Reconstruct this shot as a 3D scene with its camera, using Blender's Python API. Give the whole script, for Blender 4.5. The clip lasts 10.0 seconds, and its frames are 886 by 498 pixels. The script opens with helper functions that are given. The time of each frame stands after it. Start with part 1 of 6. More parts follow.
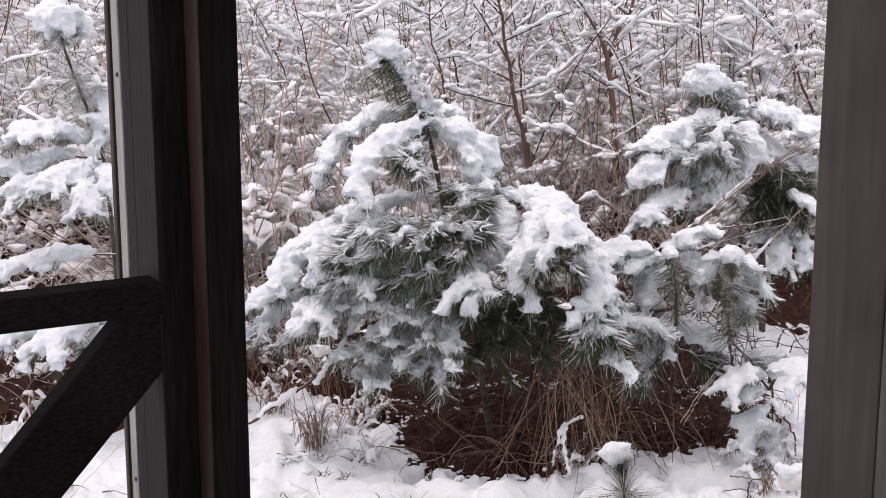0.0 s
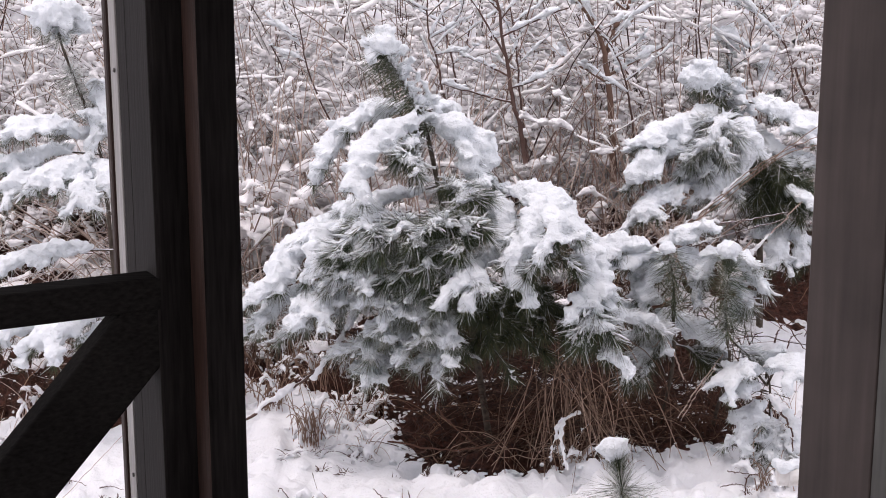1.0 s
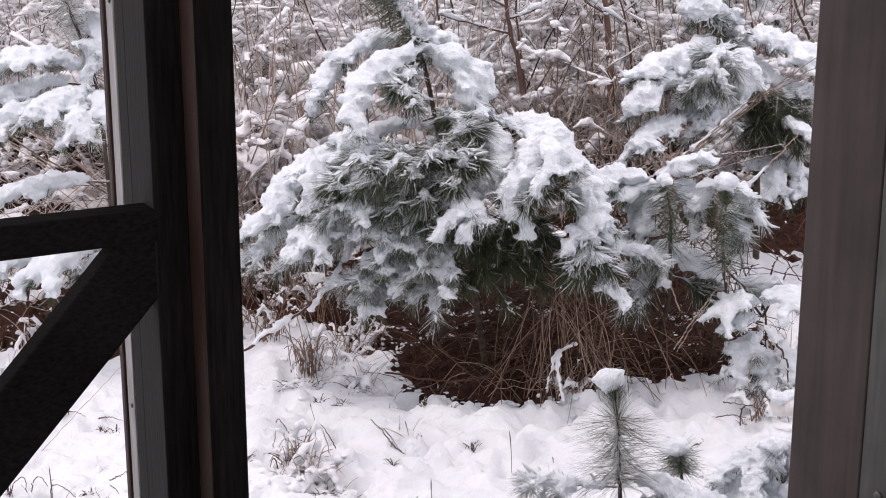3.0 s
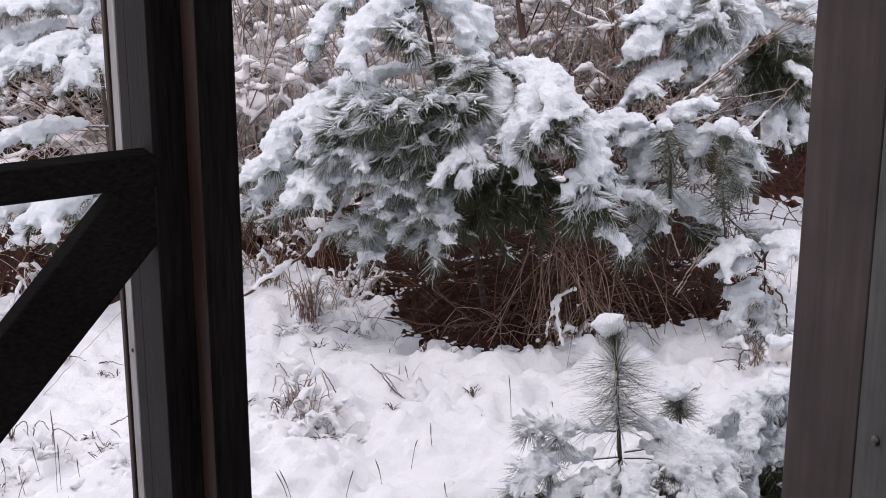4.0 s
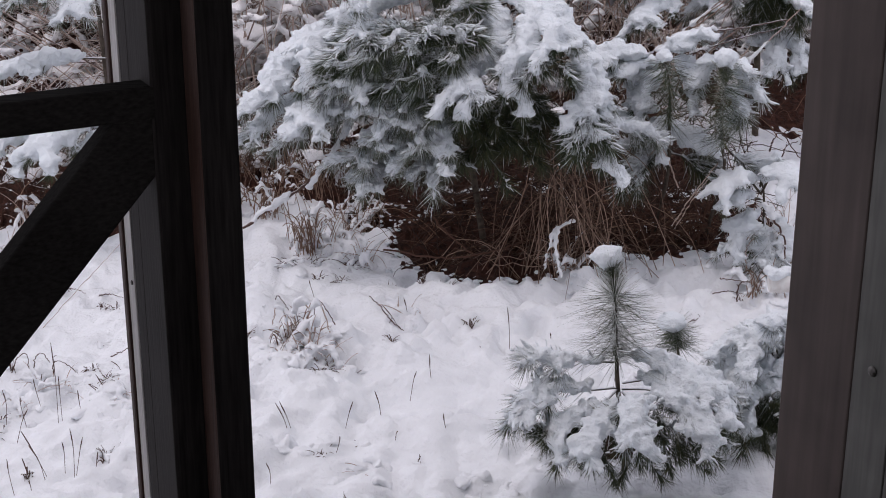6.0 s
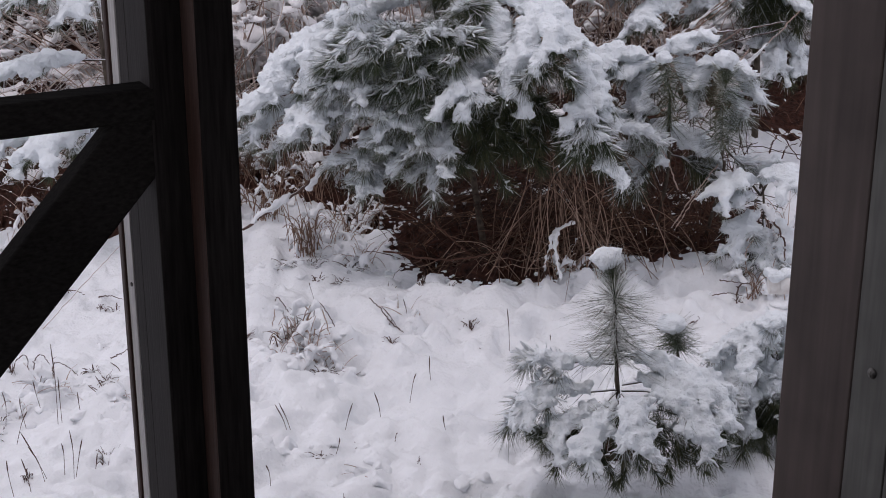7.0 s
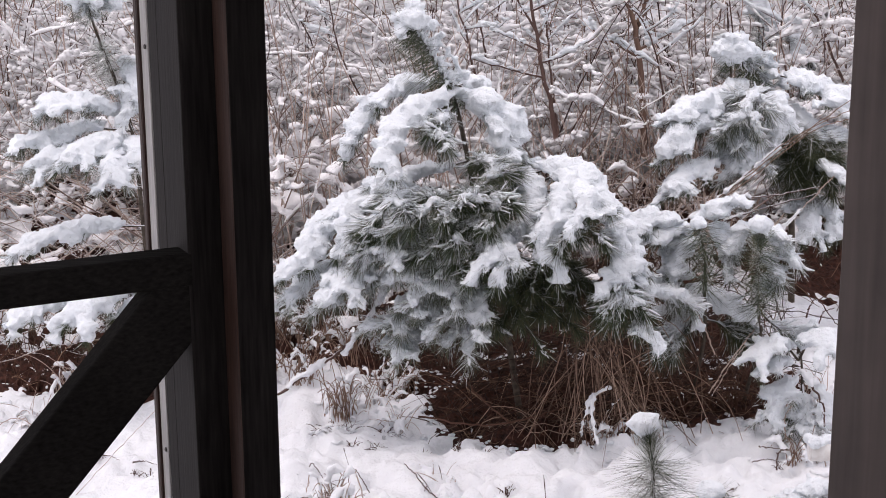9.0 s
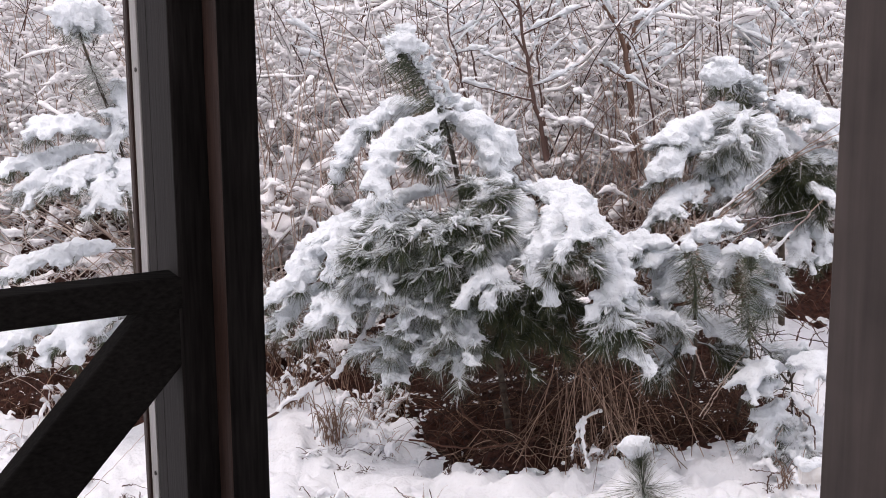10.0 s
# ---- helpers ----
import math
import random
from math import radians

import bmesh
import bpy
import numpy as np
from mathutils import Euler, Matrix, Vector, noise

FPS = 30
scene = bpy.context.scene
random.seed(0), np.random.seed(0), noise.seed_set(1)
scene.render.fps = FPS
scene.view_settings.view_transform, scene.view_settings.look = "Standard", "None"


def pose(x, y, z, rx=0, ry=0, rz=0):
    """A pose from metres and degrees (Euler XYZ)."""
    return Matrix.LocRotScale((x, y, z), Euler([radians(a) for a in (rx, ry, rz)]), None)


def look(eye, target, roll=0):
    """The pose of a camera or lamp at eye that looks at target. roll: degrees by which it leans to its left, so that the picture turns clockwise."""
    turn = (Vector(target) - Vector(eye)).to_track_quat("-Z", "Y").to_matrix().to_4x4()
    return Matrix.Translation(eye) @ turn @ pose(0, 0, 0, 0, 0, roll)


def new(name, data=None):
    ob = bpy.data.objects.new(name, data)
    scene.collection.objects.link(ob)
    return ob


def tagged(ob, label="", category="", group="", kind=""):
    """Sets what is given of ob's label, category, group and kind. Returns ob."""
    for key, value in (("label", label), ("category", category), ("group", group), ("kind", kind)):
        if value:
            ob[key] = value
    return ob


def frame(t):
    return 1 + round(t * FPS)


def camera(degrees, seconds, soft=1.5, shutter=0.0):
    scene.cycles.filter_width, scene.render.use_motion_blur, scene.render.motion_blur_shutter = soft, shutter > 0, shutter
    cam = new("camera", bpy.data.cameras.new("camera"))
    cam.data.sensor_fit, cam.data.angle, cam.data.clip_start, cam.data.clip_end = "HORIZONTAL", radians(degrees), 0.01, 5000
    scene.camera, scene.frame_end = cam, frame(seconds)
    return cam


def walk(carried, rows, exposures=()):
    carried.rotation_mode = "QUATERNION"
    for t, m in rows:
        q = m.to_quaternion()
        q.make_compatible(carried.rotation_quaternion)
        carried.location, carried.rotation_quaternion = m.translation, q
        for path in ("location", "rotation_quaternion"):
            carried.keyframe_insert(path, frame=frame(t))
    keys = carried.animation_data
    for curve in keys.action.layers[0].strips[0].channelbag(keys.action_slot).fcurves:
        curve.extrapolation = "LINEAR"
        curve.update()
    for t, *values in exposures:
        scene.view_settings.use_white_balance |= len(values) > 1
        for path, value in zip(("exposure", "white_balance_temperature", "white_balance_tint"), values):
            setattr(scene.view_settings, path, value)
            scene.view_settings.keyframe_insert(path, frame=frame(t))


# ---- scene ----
cam = camera(32.4, 10.0, soft=0.95)
EYE = (0.0, 0.0, 2.0)
# seconds, yaw, pitch, roll: the camera turns where it stands
TURNS = [
    (0.0, 0.000, -12.600, 0.000), (0.5, -0.056, -12.675, 0.022), (1.0, -0.095, -12.767, 0.011),
    (1.5, -0.113, -12.930, 0.032), (2.0, -0.151, -13.367, -0.009), (2.5, -0.188, -14.283, 0.026),
    (4.0, -0.226, -17.390, 0.056), (4.5, -0.223, -18.351, 0.059), (5.0, -0.204, -19.282, 0.037),
    (5.5, -0.270, -19.941, -0.016), (7.0, -0.290, -19.875, 0.014), (7.5, 0.431, -18.497, -0.270),
    (8.0, 1.208, -17.035, -0.348), (8.5, 1.167, -15.001, -0.370), (9.0, 1.079, -13.686, -0.380),
    (9.5, 1.456, -13.083, -0.423), (10.0, 0.708, -12.827, -0.288),
]
EXPOSURES = [(0.0, 0.31, 6900, 20), (2.5, 0.31, 6850, 20), (4.0, 0.12, 6640, 19), (4.6, 0.01, 6570, 18), (5.5, -0.13, 6530, 18), (7.0, -0.36, 6530, 18), (7.5, -0.33, 6570, 18), (8.0, -0.18, 6630, 19), (8.6, 0.14, 6760, 19), (10.0, 0.32, 6900, 19)]


def heading(yaw, pitch, roll):
    y, p = radians(yaw), radians(pitch)
    ahead = Vector((-math.sin(y) * math.cos(p), math.cos(y) * math.cos(p), math.sin(p)))
    return look(EYE, Vector(EYE) + ahead, roll)


walk(cam, [(t, heading(a, b, c)) for t, a, b, c in TURNS], EXPOSURES)

# ---- sky: bright overcast ----
world = bpy.data.worlds.new("overcast_sky")
scene.world = world
world.use_nodes = True
wn = world.node_tree
wn.nodes.clear()
sky = wn.nodes.new("ShaderNodeTexSky")
sky.sky_type, sky.sun_disc = "NISHITA", False
sky.sun_elevation, sky.sun_rotation = radians(67), radians(-115)
cloud = wn.nodes.new("ShaderNodeMixRGB")
cloud.inputs[0].default_value = 0.8
cloud.inputs[2].default_value = (7.6, 7.7, 8.1, 1)
back = wn.nodes.new("ShaderNodeBackground")
back.inputs[1].default_value = 0.15
wout = wn.nodes.new("ShaderNodeOutputWorld")
wn.links.new(sky.outputs[0], cloud.inputs[1])
wn.links.new(cloud.outputs[0], back.inputs[0])
wn.links.new(back.outputs[0], wout.inputs[0])

sun_data = bpy.data.lights.new("sun", "SUN")
sun_data.energy, sun_data.angle, sun_data.color = 0.9, radians(25), (1.0, 0.95, 0.92)
sun = new("sun", sun_data)
sun.matrix_world = look((-3, 3.6, 8), (0, 5, 0))


# ---- materials ----
def material(name, rough=0.7):
    m = bpy.data.materials.new(name)
    m.use_nodes = True
    nt = m.node_tree
    bsdf = nt.nodes["Principled BSDF"]
    bsdf.inputs["Roughness"].default_value = rough
    bsdf.inputs["Specular IOR Level"].default_value = 0.25
    return m, nt, bsdf


def noise_node(nt, scale, detail=4.0, coords="Object", stretch=None):
    tc = nt.nodes.new("ShaderNodeTexCoord")
    out = tc.outputs[coords]
    if stretch:
        mp = nt.nodes.new("ShaderNodeMapping")
        mp.inputs["Scale"].default_value = stretch
        nt.links.new(out, mp.inputs[0])
        out = mp.outputs[0]
    n = nt.nodes.new("ShaderNodeTexNoise")
    n.inputs["Scale"].default_value, n.inputs["Detail"].default_value = scale, detail
    nt.links.new(out, n.inputs["Vector"])
    return n.outputs[0]


def ramp(nt, fac, stops):
    r = nt.nodes.new("ShaderNodeValToRGB")
    while len(r.color_ramp.elements) < len(stops):
        r.color_ramp.elements.new(0.5)
    for e, (p, c) in zip(r.color_ramp.elements, stops):
        e.position, e.color = p, (*c, 1)
    nt.links.new(fac, r.inputs[0])
    return r.outputs[0]


def bump(nt, bsdf, height, strength, distance):
    b = nt.nodes.new("ShaderNodeBump")
    b.inputs["Strength"].default_value, b.inputs["Distance"].default_value = strength, distance
    nt.links.new(height, b.inputs["Height"])
    nt.links.new(b.outputs[0], bsdf.inputs["Normal"])


def mixed(nt, fac, a, b):
    m = nt.nodes.new("ShaderNodeMixRGB")
    nt.links.new(fac, m.inputs[0])
    for sock, v in ((m.inputs[1], a), (m.inputs[2], b)):
        if isinstance(v, tuple):
            sock.default_value = (*v, 1)
        else:
            nt.links.new(v, sock)
    return m.outputs[0]


def island_random(nt):
    g = nt.nodes.new("ShaderNodeNewGeometry")
    return g.outputs["Random Per Island"]


def facing_up(nt, low, high, wobble=0.0, scale=30.0):
    """0 on faces that look down or sideways, 1 on faces that look up: where snow can lie."""
    g = nt.nodes.new("ShaderNodeNewGeometry")
    s = nt.nodes.new("ShaderNodeSeparateXYZ")
    nt.links.new(g.outputs["Normal"], s.inputs[0])
    val = s.outputs[2]
    if wobble:
        a = nt.nodes.new("ShaderNodeMath")
        a.operation, a.inputs[1].default_value = "MULTIPLY_ADD", wobble
        nt.links.new(noise_node(nt, scale, 2), a.inputs[0])
        nt.links.new(val, a.inputs[2])
        val = a.outputs[0]
    m = nt.nodes.new("ShaderNodeMapRange")
    m.inputs[1].default_value, m.inputs[2].default_value = low, high
    nt.links.new(val, m.inputs[0])
    return m.outputs[0]


def snow_material(name, grain=170.0, tone=(0.86, 0.875, 0.90)):
    m, nt, b = material(name, 0.55)
    dim = tuple(c * 0.93 for c in tone)
    nt.links.new(ramp(nt, noise_node(nt, 14, 3), ((0.3, dim), (0.7, tone))), b.inputs["Base Color"])
    h = nt.nodes.new("ShaderNodeMath")
    h.operation, h.inputs[1].default_value = "MULTIPLY_ADD", 0.45
    nt.links.new(noise_node(nt, grain, 3), h.inputs[0])
    nt.links.new(noise_node(nt, grain * 0.3, 3), h.inputs[2])
    bump(nt, b, h.outputs[0], 0.95, 0.012)
    b.inputs["Subsurface Weight"].default_value = 0.35
    b.inputs["Subsurface Radius"].default_value = (1.0, 1.0, 1.0)
    b.inputs["Subsurface Scale"].default_value = 0.012
    return m


# same snow tinted by place: bluish shade on pines, warm bounce on reeds
SNOW = snow_material("fresh_snow", tone=(0.775, 0.815, 0.848))
SNOW_GROUND = snow_material("ground_snow", 70.0, (0.80, 0.815, 0.84))
SNOW_REED = snow_material("snow_on_reeds", 120.0, (0.88, 0.865, 0.872))


def wood_material(name, dark, light, grain=(30, 30, 2.0), rough=0.65, strength=0.35):
    m, nt, b = material(name, rough)
    g = noise_node(nt, 6, 6, stretch=grain)
    col = ramp(nt, g, ((0.25, dark), (0.75, light)))
    wear = ramp(nt, noise_node(nt, 5, 4), ((0.35, (0.75,) * 3), (0.7, (1.15,) * 3)))
    mul = nt.nodes.new("ShaderNodeMixRGB")
    mul.blend_type, mul.inputs[0].default_value = "MULTIPLY", 1.0
    nt.links.new(col, mul.inputs[1])
    nt.links.new(wear, mul.inputs[2])
    nt.links.new(mul.outputs[0], b.inputs["Base Color"])
    bump(nt, b, g, strength, 0.002)
    return m


POST_WOOD = wood_material("black_stained_timber", (0.0095, 0.0082, 0.0078), (0.027, 0.0235, 0.0225), rough=0.9)
POST_WOOD.node_tree.nodes["Principled BSDF"].inputs["Specular IOR Level"].default_value = 0.02
RAIL_WOOD = wood_material("black_stained_rail", (0.0095, 0.0085, 0.008), (0.024, 0.0215, 0.020), (3.0, 40, 40), rough=0.9)
RAIL_WOOD.node_tree.nodes["Principled BSDF"].inputs["Specular IOR Level"].default_value = 0.02
SIDE_WOOD = wood_material("dark_brown_side_board", (0.0108, 0.0083, 0.0077), (0.021, 0.0168, 0.0158), rough=0.85)
BATTEN_WOOD = wood_material("brown_worn_timber", (0.030, 0.015, 0.011), (0.066, 0.034, 0.025))
GREY_WOOD = wood_material("weathered_brown_timber", (0.062, 0.046, 0.041), (0.094, 0.071, 0.063), (9, 9, 0.5), strength=0.15)
SAGE_WOOD = wood_material("grey_green_painted_timber", (0.098, 0.094, 0.087), (0.145, 0.140, 0.130), (14, 14, 1.0))
PORCH_WOOD = wood_material("dark_porch_boards", (0.03, 0.022, 0.018), (0.06, 0.045, 0.036))
FRAME_METAL, _nt, _b = material("pale_grey_frame", 0.45)
_nt.links.new(ramp(_nt, noise_node(_nt, 12, 4, stretch=(20, 20, 1)), ((0.3, (0.27, 0.25, 0.235)), (0.7, (0.46, 0.44, 0.42)))), _b.inputs["Base Color"])
SCREW, _nt, _b = material("steel_screw", 0.4)
_b.inputs["Metallic"].default_value = 0.9
_nt.links.new(ramp(_nt, noise_node(_nt, 90, 3), ((0.3, (0.05, 0.045, 0.04)), (0.7, (0.18, 0.17, 0.16)))), _b.inputs["Base Color"])

BARK, _nt, _b = material("pine_bark", 0.9)
_nt.links.new(mixed(_nt, facing_up(_nt, 0.5, 0.9, 0.4, 60), ramp(_nt, noise_node(_nt, 60, 4), ((0.3, (0.045, 0.035, 0.028)), (0.7, (0.12, 0.095, 0.075)))), (0.8, 0.82, 0.85)), _b.inputs["Base Color"])
bump(_nt, _b, noise_node(_nt, 120, 3), 0.6, 0.003)


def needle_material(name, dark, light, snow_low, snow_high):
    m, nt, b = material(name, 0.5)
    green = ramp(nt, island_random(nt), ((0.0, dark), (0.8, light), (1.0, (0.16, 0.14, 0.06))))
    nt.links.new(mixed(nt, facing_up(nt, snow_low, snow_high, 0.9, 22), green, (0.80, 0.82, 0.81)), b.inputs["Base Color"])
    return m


NEEDLES = needle_material("pine_needles", (0.024, 0.038, 0.019), (0.078, 0.106, 0.055), 1.0, 1.4)
# same needles coloured darker, for the shade inside and under the pines
NEEDLES_SHADED = needle_material("shaded_pine_needles", (0.021, 0.030, 0.015), (0.060, 0.076, 0.036), 1.15, 1.5)
NEEDLES_FROST = needle_material("frosted_pine_needles", (0.05, 0.064, 0.046), (0.14, 0.160, 0.115), 0.3, 0.85)


def stalk_material(name, stops, snow_low=1.1, snow_high=1.4):
    m, nt, b = material(name, 0.8)
    col = ramp(nt, island_random(nt), stops)
    nt.links.new(mixed(nt, facing_up(nt, snow_low, snow_high, 0.9, 18), col, (0.82, 0.83, 0.86)), b.inputs["Base Color"])
    return m


STRAW = stalk_material("dry_straw", ((0.0, (0.15, 0.100, 0.082)), (0.5, (0.38, 0.285, 0.24)), (1.0, (0.64, 0.53, 0.46))))
BROWN_TWIG = stalk_material("brown_bark_twigs", ((0.0, (0.11, 0.065, 0.048)), (1.0, (0.22, 0.135, 0.10))), 1.2, 1.5)
TWIG = stalk_material("dark_twigs", ((0.0, (0.040, 0.023, 0.020)), (0.6, (0.10, 0.060, 0.050)), (1.0, (0.24, 0.155, 0.125))))
LITTER_STRAW = stalk_material("brown_litter_straw", ((0.0, (0.035, 0.018, 0.013)), (0.7, (0.105, 0.050, 0.033)), (1.0, (0.34, 0.22, 0.15))), 1.7, 1.9)
TAN_STRAW = stalk_material("tan_dead_straw", ((0.0, (0.10, 0.062, 0.045)), (0.6, (0.25, 0.162, 0.120)), (1.0, (0.47, 0.335, 0.26))), 1.6, 1.9)
LITTER, _nt, _b = material("needle_litter", 0.9)
_nt.links.new(ramp(_nt, noise_node(_nt, 45, 6), ((0.3, (0.017, 0.0066, 0.0048)), (0.55, (0.056, 0.0205, 0.0135)), (0.8, (0.115, 0.046, 0.030)))), _b.inputs["Base Color"])
bump(_nt, _b, noise_node(_nt, 70, 5), 1.0, 0.02)
DEAD_WOOD = stalk_material("dead_twigs", ((0.0, (0.02, 0.010, 0.008)), (0.8, (0.065, 0.032, 0.022)), (1.0, (0.14, 0.08, 0.055))), 1.8, 1.9)

# ---- mesh helpers ----
RNG = np.random.default_rng(11)


class Geo:
    """Triangles gathered for one mesh."""

    def __init__(self):
        self.v, self.f, self.n = [], [], 0

    def add(self, v, f):
        v = np.asarray(v, float).reshape(-1, 3)
        self.v.append(v)
        self.f.append(np.asarray(f, int).reshape(-1, 3) + self.n)
        self.n += len(v)

    def mesh(self, name, mat, smooth=True):
        v, f = np.concatenate(self.v), np.concatenate(self.f)
        me = bpy.data.meshes.new(name)
        me.vertices.add(len(v))
        me.vertices.foreach_set("co", v.astype(np.float32).ravel())
        me.loops.add(f.size)
        me.loops.foreach_set("vertex_index", f.astype(np.int32).ravel())
        me.polygons.add(len(f))
        me.polygons.foreach_set("loop_start", np.arange(0, f.size, 3, dtype=np.int32))
        me.polygons.foreach_set("use_smooth", np.full(len(f), smooth))
        me.update(calc_edges=True)
        me.materials.append(mat)
        return me


def child(name, data, parent, label="", kind=""):
    ob = new(name, data)
    ob.parent = parent
    return tagged(ob, label, kind=kind)


def part(name, bm, mat, parent, label=""):
    me = bpy.data.meshes.new(name)
    bm.to_mesh(me)
    bm.free()
    me.materials.append(mat)
    return child(name, me, parent, label)


def unit(a):
    return a / np.maximum(np.linalg.norm(a, axis=-1, keepdims=True), 1e-9)


def tubes(P, R, m=4):
    """Closed-tip tubes along rows of points P (n, k, 3) with radii R (n, k)."""
    n, k, _ = P.shape
    T = unit(np.gradient(P, axis=1))
    ref = np.where(np.abs(T[..., 2:3]) > 0.9, (1.0, 0.0, 0.0), (0.0, 0.0, 1.0))
    A = unit(np.cross(T, ref))
    B = np.cross(T, A)
    ang = np.arange(m) * 2 * np.pi / m
    ring = A[:, :, None] * np.cos(ang)[:, None] + B[:, :, None] * np.sin(ang)[:, None]
    V = P[:, :, None] + ring * R[:, :, None, None]
    idx = np.arange(n * k * m).reshape(n, k, m)
    a, b = idx[:, :-1], idx[:, 1:]
    a2, b2 = np.roll(a, -1, 2), np.roll(b, -1, 2)
    F = np.concatenate([np.stack([a, b, a2], -1).reshape(-1, 3), np.stack([a2, b, b2], -1).reshape(-1, 3)])
    caps = []
    for end, flip in ((0, 1), (k - 1, 0)):
        for j in range(1, m - 1):
            c = np.stack([idx[:, end, 0], idx[:, end, j], idx[:, end, j + 1]], -1)
            caps.append(c[:, ::-1] if flip else c)
    return V.reshape(-1, 3), np.concatenate([F, *caps])


def ico(sub):
    bm = bmesh.new()
    bmesh.ops.create_icosphere(bm, subdivisions=sub, radius=1.0)
    v = np.array([p.co[:] for p in bm.verts])
    f = np.array([[p.index for p in q.verts] for q in bm.faces])
    bm.free()
    return v, f


ICO1, ICO2 = ico(1), ico(2)
ICO0 = (np.array([(1, 0, 0), (-0.5, 0.87, 0), (-0.5, -0.87, 0), (0.3, 0.5, 0.8), (-0.6, 0, 0.8), (0.3, -0.5, 0.8), (0, 0, -0.8)]),
        np.array([(0, 1, 3), (1, 4, 3), (1, 2, 4), (2, 5, 4), (2, 0, 5), (0, 3, 5), (3, 4, 5), (1, 0, 6), (2, 1, 6), (0, 2, 6)]))


def blobs(centres, radii, squash=(1, 1, 0.8), base=ICO1, rough=0.18):
    """Lumpy balls, all of them apart from one another in the index only."""
    v, f = base
    n = len(centres)
    k = RNG.uniform(3, 6, (n, 3, 1))
    ph = RNG.uniform(0, 6.28, (n, 3, 1))
    w = np.sin(k[:, 0] * v[:, 0] + ph[:, 0]) * np.sin(k[:, 1] * v[:, 1] + ph[:, 1]) + 0.6 * np.sin(k[:, 2] * 1.7 * v[:, 2] + ph[:, 2])
    s = np.asarray(radii)[:, None, None] * np.asarray(squash) * (RNG.uniform(0.8, 1.2, (n, 1, 3)) if rough < 0.4 else RNG.uniform(0.55, 1.65, (n, 1, 3)))
    V = np.asarray(centres)[:, None] + v * (1 + rough * w[..., None]) * s
    F = f[None] + (np.arange(n) * len(v))[:, None, None]
    return V.reshape(-1, 3), F.reshape(-1, 3)


def bezier(pts, n):
    """A smooth curve through the given points."""
    p = np.array(pts, float)
    t = np.linspace(0, len(p) - 1, n)
    i = np.clip(t.astype(int), 0, len(p) - 2)
    q = np.concatenate([[2 * p[0] - p[1]], p, [2 * p[-1] - p[-2]]])
    a, b, c, d = q[i], q[i + 1], q[i + 2], q[i + 3]
    s = (t - i)[:, None]
    return 0.5 * (2 * b + (c - a) * s + (2 * a - 5 * b + 4 * c - d) * s**2 + (3 * b - a - 3 * c + d) * s**3)


def lattice(x, y, scale, seed):
    """Smooth value noise, -1 to 1."""
    def h(i, j):
        w = np.sin(i * 127.1 + j * 311.7 + seed * 74.7) * 43758.5453
        return 2 * (w - np.floor(w)) - 1
    x, y = x / scale, y / scale
    i, j = np.floor(x), np.floor(y)
    u, v = x - i, y - j
    u, v = u * u * (3 - 2 * u), v * v * (3 - 2 * v)
    return (h(i, j) * (1 - u) + h(i + 1, j) * u) * (1 - v) + (h(i, j + 1) * (1 - u) + h(i + 1, j + 1) * u) * v


def ground_z(x, y):
    x, y = np.asarray(x, float), np.asarray(y, float)
    rise = np.clip(y - 5.8, 0, 8)
    rise_z = 0.4 * rise**2 / (rise + 0.3)
    clump = np.clip(lattice(x, y, 0.30, 5) + 0.1, 0, 1)
    tussock = np.clip(lattice(x, y, 0.16, 14) - 0.05, 0, 1) * np.clip(lattice(x, y, 0.9, 15) + 0.65, 0, 1)
    z = rise_z + 0.035 * lattice(x, y, 0.6, 1) + 0.030 * lattice(x, y, 0.2, 2) + (0.014 + 0.030 * clump) * lattice(x, y, 0.10, 3) + (0.012 + 0.026 * clump) * lattice(x, y, 0.055, 6) + (0.009 + 0.016 * clump) * lattice(x, y, 0.03, 7) + 0.055 * tussock * np.clip((5.0 - y) / 0.2, 0, 1) + 0.005 * lattice(x, y, 0.017, 16)
    near = 1 / (1 + (np.hypot(x, y - 5.5) / 9) ** 6)
    z = rise_z + (z - rise_z) * near
    pit = near * np.clip(lattice(x, y, 0.11, 4) - 0.42, 0, 1)
    return z - 0.16 * pit


# ---- ground ----
def spread(lo, hi, step, far):
    core = np.arange(lo, hi + step / 2, step)
    out = np.cumsum(step * 1.14 ** np.arange(1, 200))
    out = out[out < far]
    return np.concatenate([lo - out[::-1], core, hi + out])


gx, gy = spread(-1.7, 1.5, 0.015, 300.0), spread(3.4, 5.8, 0.015, 400.0)
X, Y = np.meshgrid(gx, gy)
idx = np.arange(X.size).reshape(X.shape)
q = np.stack([idx[:-1, :-1], idx[:-1, 1:], idx[1:, 1:], idx[1:, :-1]], -1).reshape(-1, 4)
g = Geo()
g.add(np.stack([X, Y, ground_z(X, Y)], -1), np.concatenate([q[:, [0, 1, 2]], q[:, [0, 2, 3]]]))
tagged(new("ground", g.mesh("ground", SNOW_GROUND)), "uneven snow-covered ground rising to a brushy bank", "ground", kind="structure")


